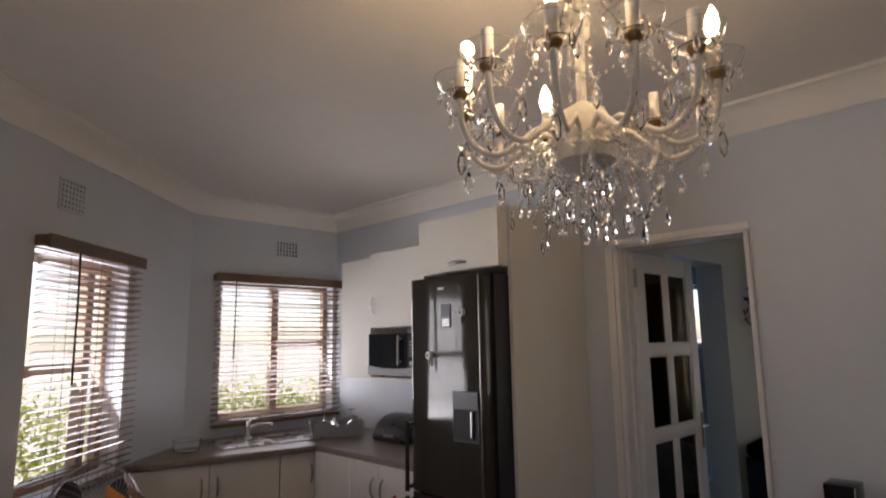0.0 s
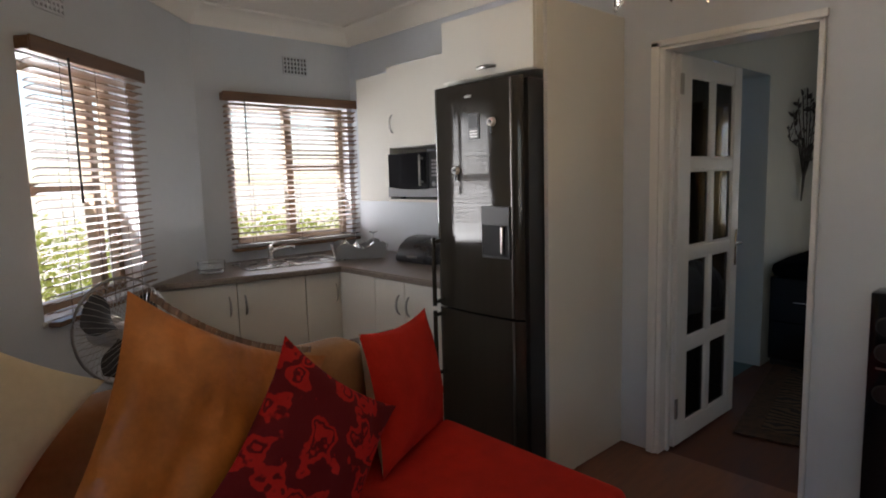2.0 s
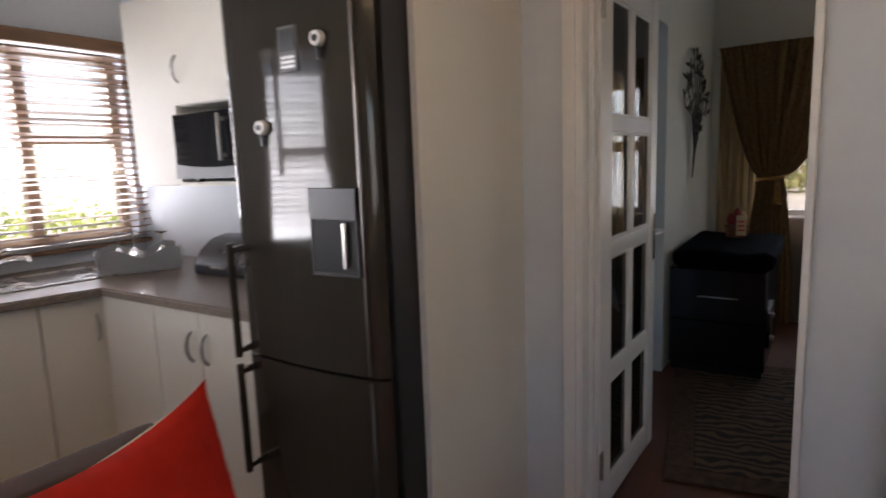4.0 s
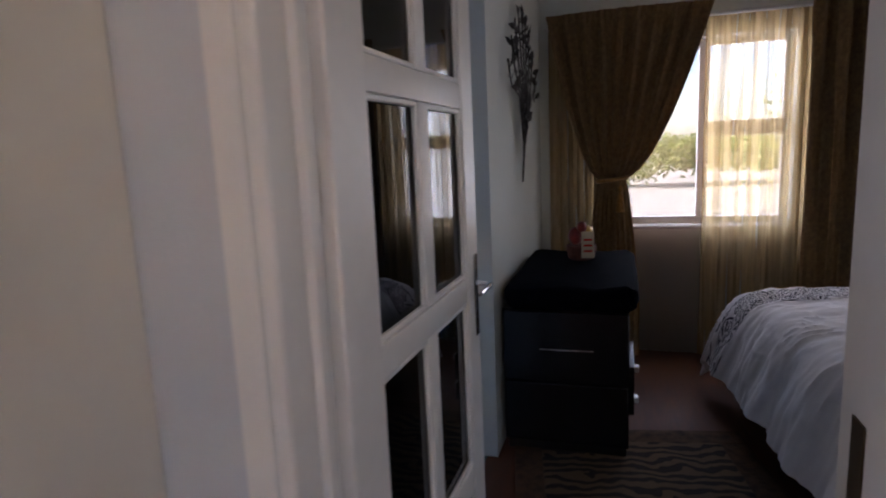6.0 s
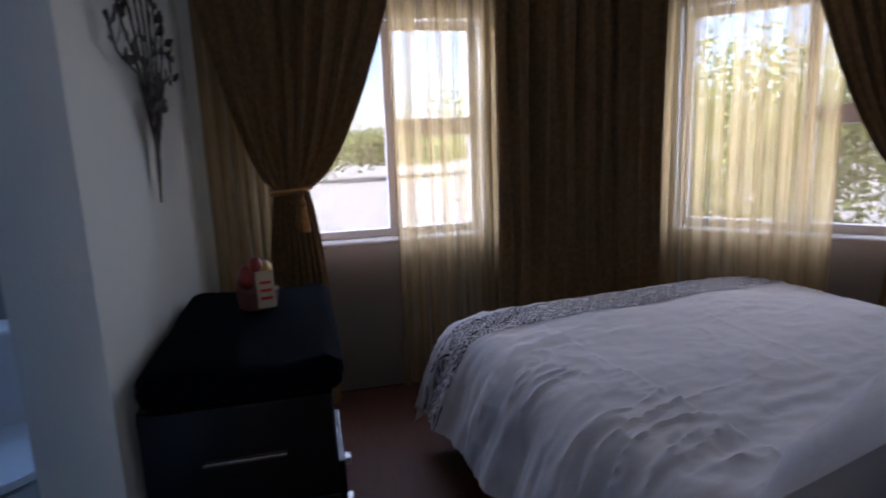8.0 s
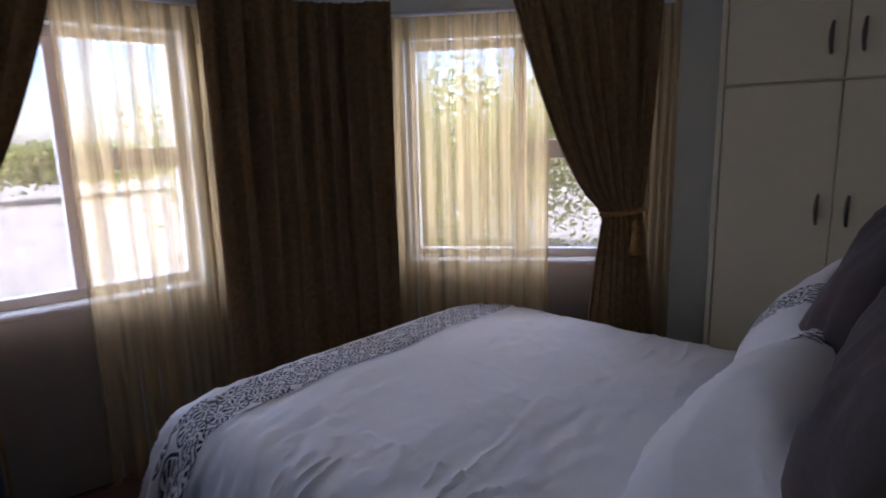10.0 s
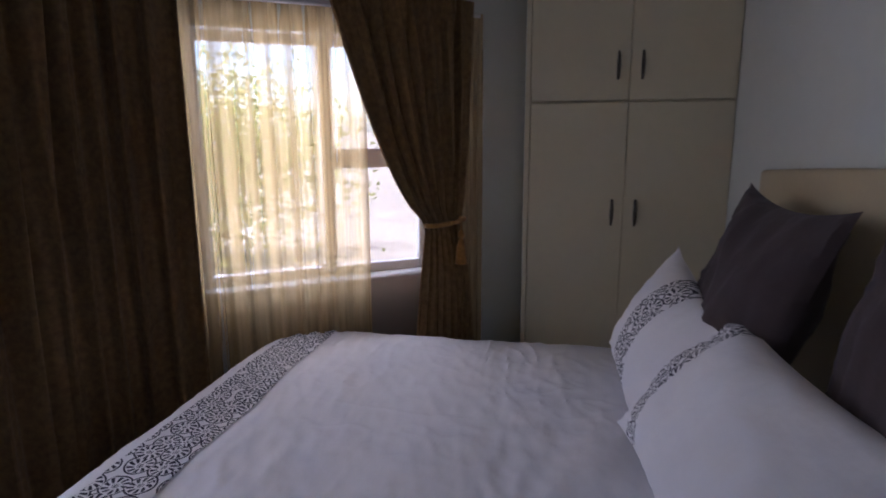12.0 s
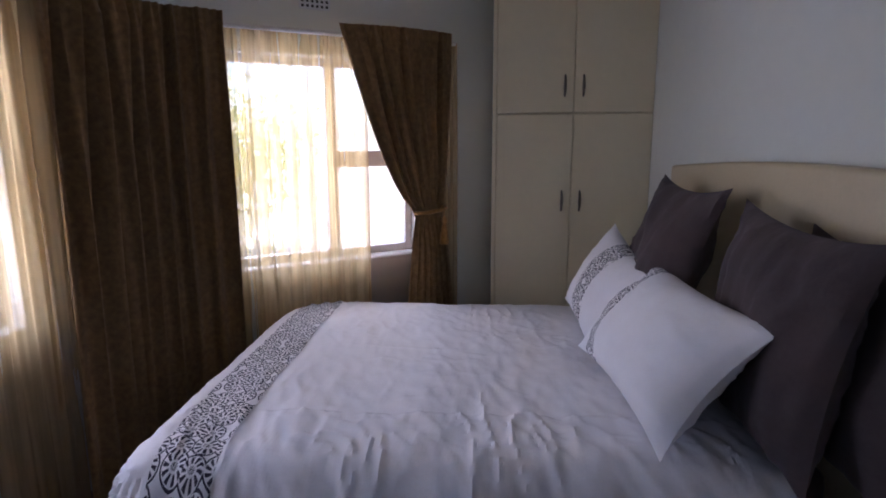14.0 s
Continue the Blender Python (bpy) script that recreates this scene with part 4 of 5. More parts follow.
def chandelier():
    C = Vector((1.42, 1.16, 0))
    t = thing("chandelier", pose(C.x, C.y, H), "white twelve-armed crystal chandelier hanging from the ceiling", "chandelier")
    dz = -H
    paint = material("chandelier_white", (0.80, 0.77, 0.70), 0.4, vary=0.1, scale=20)
    cry = glass("crystal", (0.97, 0.96, 0.94), 0.0, False)
    gold = material("worn_brass", (0.30, 0.2, 0.09), 0.4, 0.8, vary=0.2, scale=40)
    bm = bmesh.new()
    lathe(bm, [(0.004, 2.62), (0.055, 2.615), (0.045, 2.585), (0.012, 2.57), (0.010, 2.50), (0.03, 2.49), (0.034, 2.47), (0.012, 2.455), (0.011, 2.32), (0.026, 2.30), (0.026, 2.26), (0.012, 2.24), (0.011, 2.10), (0.05, 2.075), (0.062, 2.05), (0.058, 2.0), (0.075, 1.985), (0.07, 1.955), (0.02, 1.93), (0.004, 1.92)], (0, 0, dz), 28)
    part("stem", bm, paint, t)
    # shared drop: a faceted pear with a bead above it
    bm = bmesh.new()
    lathe(bm, [(0.0005, -0.042), (0.006, -0.034), (0.0085, -0.024), (0.006, -0.012), (0.0005, -0.002)], seg=6)
    ball(bm, (0, 0, 0.004), 0.0045, seg=6)
    drop = finish("crystal_drop", bm, cry, False)
    rr = random.Random(5)
    def hang(p, s=1.0):
        o = new("crystal_drop", drop)
        o.parent = t
        o.matrix_basis = pose(*p, 0, 0, rr.uniform(0, 360)) @ Matrix.Scale(s, 4)
    beads = bmesh.new()
    def bead(p, r):
        bmesh.ops.create_icosphere(beads, subdivisions=1, radius=r, matrix=Matrix.Translation(p))
    def strand(a, b, sag, step=0.016, r=0.0045):
        a, b = Vector(a), Vector(b)
        n = max(3, int((b - a).length * 1.1 / step))
        for i in range(n + 1):
            f = i / n
            bead(a.lerp(b, f) - Vector((0, 0, sag * 4 * f * (1 - f))), r)
    N, lit = 12, (0, 3, 7, 9)
    cups = []
    bulb_on = glow("lit_bulb", (1.0, 0.72, 0.38), 40)
    bulb_off = material("frosted_bulb", (0.75, 0.74, 0.72), 0.25)
    shadeless = glass("bobeche_glass", (0.97, 0.97, 0.96), 0.0, False)
    for k in range(N):
        an = radians(30 * k + 202)
        c, s = math.cos(an), math.sin(an)
        prof = [(0.06, 2.02), (0.10, 2.035), (0.15, 2.00), (0.20, 1.97), (0.25, 1.985), (0.28, 2.03), (0.285, 2.085), (0.285, 2.10)]
        bm = bmesh.new()
        fine = [(prof[max(i - 1, 0)], prof[i], prof[i + 1], prof[min(i + 2, len(prof) - 1)], f / 4) for i in range(len(prof) - 1) for f in range(4)]
        curve = [[0.5 * (2 * p1[j] + (p2[j] - p0[j]) * f + (2 * p0[j] - 5 * p1[j] + 4 * p2[j] - p3[j]) * f * f + (3 * p1[j] - p0[j] - 3 * p2[j] + p3[j]) * f ** 3) for j in (0, 1)] for p0, p1, p2, p3, f in fine] + [prof[-1]]
        tube(bm, [(r * c, r * s, z + dz) for r, z in curve], 0.007, 10)
        for r, z in curve[4::1]:
            bead((r * c + 0.006 * s, r * s - 0.006 * c, z + dz - 0.014), 0.0042)
        arm = part("arm", bm, paint, t, "white curved arm")
        p = (0.285 * c, 0.285 * s, dz)
        cups.append(p)
        bm = bmesh.new()
        lathe(bm, [(0.011, 2.098), (0.017, 2.105), (0.019, 2.113), (0.017, 2.117)], p, 14)
        part("cup", bm, gold, arm, "worn brass cup")
        bm = bmesh.new()
        lathe(bm, [(0.014, 2.117), (0.034, 2.112), (0.050, 2.124), (0.058, 2.150), (0.056, 2.150), (0.048, 2.126), (0.034, 2.115), (0.014, 2.120)], p, 20, False)
        part("drip_pan", bm, shadeless, arm, "clear glass drip pan")
        bm = bmesh.new()
        lathe(bm, [(0.013, 2.117), (0.013, 2.19), (0.006, 2.192)], p, 14)
        part("candle_sleeve", bm, bulb_off if k not in lit else paint, arm)
        if k in lit:
            bm = bmesh.new()
            lathe(bm, [(0.007, 2.19), (0.014, 2.205), (0.017, 2.22), (0.013, 2.242), (0.005, 2.262), (0.001, 2.268)], p, 14)
            part("bulb", bm, bulb_on, arm, "lit candle bulb")
            lamp("bulb_light", "POINT", pose(C.x + p[0], C.y + p[1], 2.29), 0.55, (1.0, 0.70, 0.38), radius=0.02)
        for q in range(6):
            b = radians(60 * q) + an
            hang((p[0] + 0.046 * math.cos(b), p[1] + 0.046 * math.sin(b), 2.118 + dz), rr.uniform(0.75, 1.0))
        strand((0.03 * c, 0.03 * s, 2.46 + dz), (p[0], p[1], 2.13 + dz), 0.05)
        strand((0.06 * c, 0.06 * s, 2.00 + dz), (0.24 * c, 0.24 * s, 1.965 + dz), 0.03, 0.012, 0.004)
        a2 = radians(30 * (k + 1) + 202)
        strand((p[0], p[1], 2.10 + dz), (0.285 * math.cos(a2), 0.285 * math.sin(a2), 2.10 + dz), 0.06, 0.014, 0.004)
        mid = radians(30 * (k + 0.5) + 202)
        hang((0.27 * math.cos(mid), 0.27 * math.sin(mid), 2.03 + dz), 1.3)
        hang((0.285 * c, 0.285 * s, 1.985 + dz + rr.uniform(-0.01, 0.01)), 1.5)
        for r, z in ((0.05, 1.90), (0.07, 1.95), (0.09, 1.87), (0.11, 1.90), (0.15, 1.94), (0.17, 1.90), (0.12, 1.85), (0.20, 1.95)):
            b = an + rr.uniform(-0.3, 0.3)
            top, low = Vector((r * 0.7 * math.cos(b), r * 0.7 * math.sin(b), 1.99 + dz)), Vector((r * math.cos(b), r * math.sin(b), z + dz - rr.uniform(0, 0.06)))
            strand(top, low, 0.012, 0.013, 0.0038)
            hang(low - Vector((0, 0, 0.008)), rr.uniform(0.55, 1.05))
    for i in range(26):
        z = 2.10 + i * 0.015
        for q in range(5):
            b = i * 0.9 + q * 1.2566
            bead((0.026 * math.cos(b), 0.026 * math.sin(b), z + dz), 0.005)
    tagged(part("beadwork", beads, cry, t, "strings of clear glass beads", False), kind="stuff")


chandelier()


# ---- bedroom ----
def scroll(name, ground, ink, scale=22.0, axis=None, lo=0.0, hi=0.0, plane=2):
    """White cotton with a printed band of shell-like scrolls; axis, lo, hi: where on the thing the band lies."""
    mat = cloth(name, ground, 0.0, vary=0.03, weave=0.3, sheen=0.1, grain=18.0)
    n, l = mat.node_tree.nodes, mat.node_tree.links
    p = n["Principled BSDF"]
    base = p.inputs["Base Color"].links[0].from_socket
    tc, vo = n.new("ShaderNodeTexCoord"), n.new("ShaderNodeTexVoronoi")
    vo.voronoi_dimensions = "2D"
    vo.inputs["Scale"].default_value, vo.inputs["Randomness"].default_value = scale, 0.35
    flat0, flat = n.new("ShaderNodeSeparateXYZ"), n.new("ShaderNodeCombineXYZ")
    l.new(tc.outputs["Object"], flat0.inputs[0]), l.new(flat0.outputs[0], flat.inputs[0]), l.new(flat0.outputs[plane], flat.inputs[1])
    l.new(flat.outputs[0], vo.inputs["Vector"])

    def calc(op, a, b):
        m = n.new("ShaderNodeMath")
        m.operation = op
        for k, v in enumerate((a, b)):
            if v is None:
                continue
            if isinstance(v, (int, float)):
                m.inputs[k].default_value = v
            else:
                l.new(v, m.inputs[k])
        return m.outputs[0]

    # each scroll is a fan of ribs inside a thin inked rim
    sub, se = n.new("ShaderNodeVectorMath"), n.new("ShaderNodeSeparateXYZ")
    sub.operation = "SUBTRACT"
    l.new(flat.outputs[0], sub.inputs[0]), l.new(vo.outputs["Position"], sub.inputs[1]), l.new(sub.outputs[0], se.inputs[0])
    angle = calc("ARCTAN2", se.outputs[1], se.outputs[0])
    far = vo.outputs["Distance"]
    ribs = calc("SINE", calc("ADD", calc("MULTIPLY", angle, 10.0), calc("MULTIPLY", far, 7.0)), None)
    fan_ink = calc("MULTIPLY", calc("GREATER_THAN", ribs, -0.1), calc("LESS_THAN", far, 0.46))
    ring = calc("LESS_THAN", calc("ABSOLUTE", calc("SUBTRACT", far, 0.17), None), 0.04)
    gt_fac = calc("MAXIMUM", calc("MULTIPLY", fan_ink, calc("SUBTRACT", 1.0, ring)), calc("LESS_THAN", calc("ABSOLUTE", calc("SUBTRACT", far, 0.53), None), 0.035))
    fac = gt_fac
    if axis is not None:
        sep, prod = n.new("ShaderNodeSeparateXYZ"), fac
        l.new(tc.outputs["Object"], sep.inputs[0])
        for op, lim in (("GREATER_THAN", lo), ("LESS_THAN", hi)):
            c, m2 = n.new("ShaderNodeMath"), n.new("ShaderNodeMath")
            c.operation, m2.operation, c.inputs[1].default_value = op, "MULTIPLY", lim
            l.new(sep.outputs[axis], c.inputs[0]), l.new(c.outputs[0], m2.inputs[0]), l.new(prod, m2.inputs[1])
            prod = m2.outputs[0]
        fac = prod
    mix = n.new("ShaderNodeMix")
    mix.data_type = "RGBA"
    mix.inputs[7].default_value = rgb(ink)
    l.new(fac, mix.inputs[0]), l.new(base, mix.inputs[6]), l.new(mix.outputs[2], p.inputs["Base Color"])
    return mat


COTTON = cloth("white_cotton", (0.78, 0.76, 0.78), 0.0, vary=0.03, weave=0.22, sheen=0.1, grain=22.0, stretch=(1.0, 0.55, 1.0))
PRINT = scroll("printed_cotton", (0.72, 0.70, 0.72), (0.035, 0.03, 0.05), 13.0, plane=1)
MOCHA = cloth("mocha_cotton", (0.075, 0.055, 0.055), 0.0, vary=0.12, weave=0.5, sheen=0.1, grain=15.0)
BASE = material("dark_bed_base", (0.02, 0.015, 0.014), 0.8, bump=0.1)
BEIGE = material("beige_vinyl", (0.50, 0.41, 0.26), 0.45, vary=0.06, bump=0.08, bump_scale=120)


def bed():
    t = thing("bed", BED, "double bed with a dark base and a padded beige headboard", "bed")
    for n, b, mat, bev in (("base", (0.12, -2.50, 0.06, 2.10, -0.96, 0.32), BASE, 0.02), ("mattress", (0.12, -2.52, 0.322, 2.10, -0.94, 0.565), MOCHA, 0.06),
                           ):
        bm = bmesh.new()
        box(bm, *b, bevel=bev, seg=3)
        part(n, bm, mat, t)
    bm = bmesh.new()
    box(bm, 0.004, -1.56, 0.25, 0.075, 0.14, 1.40, bevel=0.02, seg=3)
    bmesh.ops.bisect_plane(bm, geom=bm.verts[:] + bm.edges[:] + bm.faces[:], plane_co=(0, -1.0, 0), plane_no=(0, 1, 0))
    for y in (-1.28, -0.7, -0.42, -0.14):
        bmesh.ops.bisect_plane(bm, geom=bm.verts[:] + bm.edges[:] + bm.faces[:], plane_co=(0, y, 0), plane_no=(0, 1, 0))
    for v in bm.verts:
        if v.co.z > 1.2:   # the top rises gently to the middle
            v.co.z += 0.06 * math.sin(math.pi * (v.co.y + 1.56) / 2.3)
    bmesh.ops.transform(bm, matrix=BED.inverted() @ HEAD, verts=bm.verts)
    part("headboard", bm, BEIGE, t, "padded beige vinyl headboard")
    for u in (0.2, 2.0):
        for v in (-2.4, -1.06):
            bm = bmesh.new()
            cyl(bm, (u, v, 0), (u, v, 0.06), 0.03)
            part("leg", bm, BLACK, t)


U0, V0, V1, TOP = 2.17, -0.92, -2.53, 0.602


def duvet_point(su, sv, lift=0.0):
    eu, en, ef = max(0, su - U0), max(0, sv - V0), max(0, V1 - sv)
    ev = en - ef
    e = math.hypot(eu, ev)
    u, v = min(su, U0), min(max(sv, V1), V0)
    out = 0.085 * (1 - math.exp(-e / 0.07)) + 0.32 * e
    drop = max(0.0, 0.9 * e - 0.045 * (1 - math.exp(-e / 0.05)))
    du, dv = (eu / e, ev / e) if e > 1e-6 else (0, 0)
    wr = 0.010 * noise.noise((su * 2.2, sv * 2.2, 1.0)) + 0.008 * noise.noise((su * 7, sv * 3.5, 4.0)) + 0.004 * noise.noise((su * 19, sv * 11, 2.0))
    edge = math.exp(-((e - 0.02) / 0.16) ** 2) * (1 if en > 0 or sv > V0 - 0.22 else 0.3)
    cr = noise.noise((su * 9, sv * 2.2, 7.0))
    cr2 = noise.noise((su * 14 + sv * 6, sv * 5 - su * 3, 3.0))
    wr += 0.010 * edge * (1 - abs(cr2)) ** 3 + 0.011 * edge * cr * abs(cr) * 2.2
    # thin sharp creases, running down over the edges and slantwise over the top
    for k, (fa, fb, amp) in enumerate(((11.0, 2.6, 0.010), (6.0, 7.5, 0.006), (17.0, 4.0, 0.006))):
        c = noise.noise((su * fa + sv * 1.5, sv * fb + su * 0.8, 11.0 + 7 * k))
        m = max(0.0, noise.noise((su * 2.3, sv * 2.3, 31.0 + k)) + 0.25)
        wr += amp * math.exp(-(c / 0.075) ** 2) * m * (0.45 + 1.3 * edge)
    tang = su * abs(dv) + sv * abs(du)
    fold = min(1, e / 0.25) * (0.014 * math.sin(tang * 17 + 5 * noise.noise((tang * 2.3, e * 2, 0))) + 0.020 * noise.noise((tang * 11, e * 3, 5)) + 0.008 * noise.noise((tang * 30, e * 9, 8)))
    up = math.exp(-e / 0.08)
    o = out + fold + (1 - up) * (lift + wr)
    puff = 0.025 * math.sin(math.pi * min(1, max(0, (sv - V1) / (V0 - V1)))) ** 0.5
    return (u + du * o, v + dv * o, TOP - drop + up * (lift + wr) + puff * up)


def duvet():
    a0, a1, b0, b1 = 0.27, U0 + 0.42, V1 - 0.36, V0 + 0.45
    t = thing("duvet", BED, "white cotton duvet with a printed scroll band, rumpled over the bed", "duvet")
    bm = bmesh.new()
    sheet(bm, 210, 250, lambda a, b: duvet_point(a0 + (a1 - a0) * a, b0 + (b1 - b0) * b), 0.012)
    part("cover", bm, COTTON, t)
    bm = bmesh.new()
    sheet(bm, 18, 250, lambda a, b: duvet_point(1.955 + 0.20 * a, b0 + 0.002 + (b1 - b0 - 0.004) * b, 0.004))
    part("printed_band", bm, PRINT, t, "dark scroll print on white")


bed()
duvet()
pl = scroll("pillow_print_a", (0.76, 0.74, 0.76), (0.035, 0.03, 0.05), 13.0, 0, -0.34, -0.22)
pr = scroll("pillow_print_b", (0.76, 0.74, 0.76), (0.035, 0.03, 0.05), 13.0, 0, -0.09, 0.07)
cushion("white_pillow", BED @ pose(0.585, -1.97, 0.85, -29, 8, 93), 0.76, 0.48, 0.22, pr, "white pillow with a printed scroll band, propped on the bed", "pillow", "white pillows", crease=0.012, seed=21)
cushion("white_pillow", BED @ pose(0.545, -1.30, 0.845, -40, 0, 95), 0.94, 0.50, 0.24, pl, "white pillow with a scroll band at one end, on the bed", "pillow", "white pillows", crease=0.022, seed=23)
cushion("brown_pillow", BED @ pose(0.40, -1.80, 1.015, -18, 1, 95), 0.64, 0.74, 0.20, MOCHA, "large dark brown pillow standing against the headboard", "pillow", "brown pillows", crease=0.026, seed=31)
cushion("brown_pillow", BED @ pose(0.29, -1.05, 0.975, -11, 2, 92), 0.76, 0.70, 0.20, MOCHA, "large dark brown pillow standing against the headboard", "pillow", "brown pillows", crease=0.028, seed=33)
cushion("brown_pillow", BED @ pose(0.14, -0.86, 0.93, -6, 3, 91), 0.74, 0.66, 0.16, MOCHA, "large dark brown pillow behind another", "pillow", "brown pillows", crease=0.026, seed=35)


def wardrobe():
    t = thing("wardrobe", WARD, "tall cream built-in wardrobe with four doors and grey handles", "wardrobe")
    W, D = 0.92, 0.60
    part("body", slab(0.0, W, 0.02, D, 0.0, 2.60), CREAM, t)
    part("side_post", slab(0.0, 0.022, -0.004, 0.019, 0.0, 2.60), CREAM, t)
    grey = material("pewter_handle", (0.16, 0.14, 0.12), 0.35, 0.8)
    m = 0.463
    for x0, x1, h in ((0.026, m, m - 0.05), (m + 0.004, W - 0.004, m + 0.055)):
        for z0, z1, zh in ((0.07, 1.668, 1.165), (1.677, 2.59, 1.83)):
            bm = bmesh.new()
            box(bm, x0, 0.0, z0, x1, 0.018, z1, bevel=0.003)
            d = part("door", bm, CREAM, t)
            bow_handle("handle", d, grey, (h, 0, zh), (0, 0, 1), 0.12, (0, -1, 0), 0.007, 0.022)


wardrobe()

DRAPE = cloth("brown_brocade", (0.27, 0.17, 0.075), 0.20, vary=0.2, scale=42, alt=(0.165, 0.10, 0.048), weave=0.3, sheen=0.05)
SHEER = cloth("bronze_sheer", (0.44, 0.31, 0.15), 0.62, 0.44, vary=0.06, weave=0.1, sheen=0.0)
# same bronze sheer, its colour darkened for the backlit shade below the sill
SHEER_THIN = cloth("bronze_sheer_thin_backlit", (0.20, 0.125, 0.08), 0.40, 0.42, vary=0.06, weave=0.1, sheen=0.0)
# the gathers stand in dense and open streaks
sn, sl = SHEER.node_tree.nodes, SHEER.node_tree.links
stc, smp, stx, smr = sn.new("ShaderNodeTexCoord"), sn.new("ShaderNodeMapping"), sn.new("ShaderNodeTexNoise"), sn.new("ShaderNodeMapRange")
smp.inputs["Scale"].default_value = (1, 1, 0.02)
stx.inputs["Scale"].default_value, stx.inputs["Detail"].default_value = 26.0, 4.0
smr.inputs[1].default_value, smr.inputs[2].default_value, smr.inputs[3].default_value, smr.inputs[4].default_value = 0.36, 0.66, 0.12, 0.48
sl.new(stc.outputs["Object"], smp.inputs[0]), sl.new(smp.outputs[0], stx.inputs["Vector"]), sl.new(stx.outputs[0], smr.inputs[0])
sl.new(smr.outputs[0], sn["Material Output"].inputs[0].links[0].from_node.inputs[0])
GOLD = cloth("gold_tassel", (0.38, 0.19, 0.05), 0.0, vary=0.25, scale=40)
BINDING = material("dark_binding", (0.015, 0.012, 0.01), 0.8)


def path_point(s):
    """Along the curtain line of the window walls: from the bathroom wall, round the slanted corner. s in metres."""
    a, b, c = Vector((6.44, 2.15)), Vector((6.44, 0.05)), Vector((5.03, -1.22))
    L = (b - a).length
    d1, d2 = (b - a).normalized(), (c - b).normalized()
    r = 0.18
    if s < L - r:
        p, d = a + d1 * s, d1
    elif s > L + r:
        p, d = b + d2 * (s - L), d2
    else:
        f = (s - L + r) / (2 * r)
        q0, q1 = b - d1 * r, b + d2 * r
        p = q0.lerp(b, f).lerp(b.lerp(q1, f), f)
        d = d1.lerp(d2, f).normalized()
    return p, Vector((-d.y, d.x)) * -1   # the place and the way into the room


CORNER = 2.10


def curtain(name, mat, s0, s1, z0, z1, label, folds, deep, off=0.0, tie=None, head=True, grid=(140, 34), thick=0.003, seed=1, group="curtains"):
    """A pleated hanging from s0 to s1. tie: (a, b, z) gathers it between a and b at height z."""
    t = thing(name, pose(0, 0, 0), label, "curtain", group)
    rr = random.Random(seed)
    ph = [rr.uniform(-0.6, 0.6) for _ in range(60)]
    def fn(a, b):
        z = z0 + (z1 - z0) * b
        lo, hi, squeeze = s0, s1, 1.0
        if tie:
            if z >= tie[2]:
                p = ((z - tie[2]) / (z1 - tie[2]))
                k0 = k1 = p ** 0.62
                lo, hi = tie[0] + (s0 - tie[0]) * k0, tie[1] + (s1 - tie[1]) * k1
            else:
                p = min(1, (tie[2] - z) / 0.75)
                g = 0.085 * p ** 0.7
                lo, hi = tie[0] - g, tie[1] + g
        w = a * folds
        i = int(w)
        f = math.sin(2 * math.pi * (w + 0.18 * math.sin(3.1 * b + ph[i % 60]))) + 0.35 * math.sin(4 * math.pi * w + ph[(i * 3) % 60] * 3 + 1.5 * b)
        depth = deep * (0.55 + 0.45 * math.sin(math.pi * min(1, 1.15 - 0.6 * b))) * (0.8 + 0.4 * ph[(i + 7) % 60])
        if head and z > z1 - 0.07:
            f = 0.5 * f + 0.5 * math.sin(2 * math.pi * w * 3)
            depth *= 0.6
        s = lo + (hi - lo) * a
        p, nn = path_point(s)
        bulge = 0.0
        if tie:
            near = math.exp(-((z - tie[2]) / 0.16) ** 2)
            bulge = 0.05 * math.sin(math.pi * a) * (1 - near) + 0.015
            depth *= (1 - 0.65 * near) * (1.25 if z > tie[2] else 0.9)
        q = p + nn * (off + bulge + depth * f)
        return (q.x, q.y, z)
    bm = bmesh.new()
    sheet(bm, grid[0], grid[1], fn, thick)
    part("cloth", bm, mat, t)
    if tie:
        bm = bmesh.new()
        pts = []
        for k in range(20):
            a = 2 * math.pi * k / 20
            s = (tie[0] + tie[1]) / 2 + ((tie[1] - tie[0]) / 2 + 0.012) * math.cos(a)
            p, nn = path_point(s)
            q = p + nn * (off + 0.03 + 0.055 * math.sin(a))
            pts.append((q.x, q.y, tie[2] + 0.012 * math.cos(a)))
        tube(bm, pts, 0.012, 8, True)
        part("tie_back", bm, GOLD, t, "twisted gold cord tie-back")
        p, nn = path_point((tie[0] + tie[1]) / 2 + 0.05)
        q = p + nn * (off + 0.10)
        bm = bmesh.new()
        lathe(bm, [(0.004, 0.0), (0.014, -0.01), (0.018, -0.03), (0.010, -0.045), (0.016, -0.06), (0.03, -0.16), (0.026, -0.165)], (q.x, q.y, tie[2] - 0.03), 14)
        tube(bm, [(q.x, q.y, tie[2] - 0.03), (q.x, q.y, tie[2] + 0.01)], 0.004, 6)
        part("tassel", bm, GOLD, t, "gold tassel")
    return t


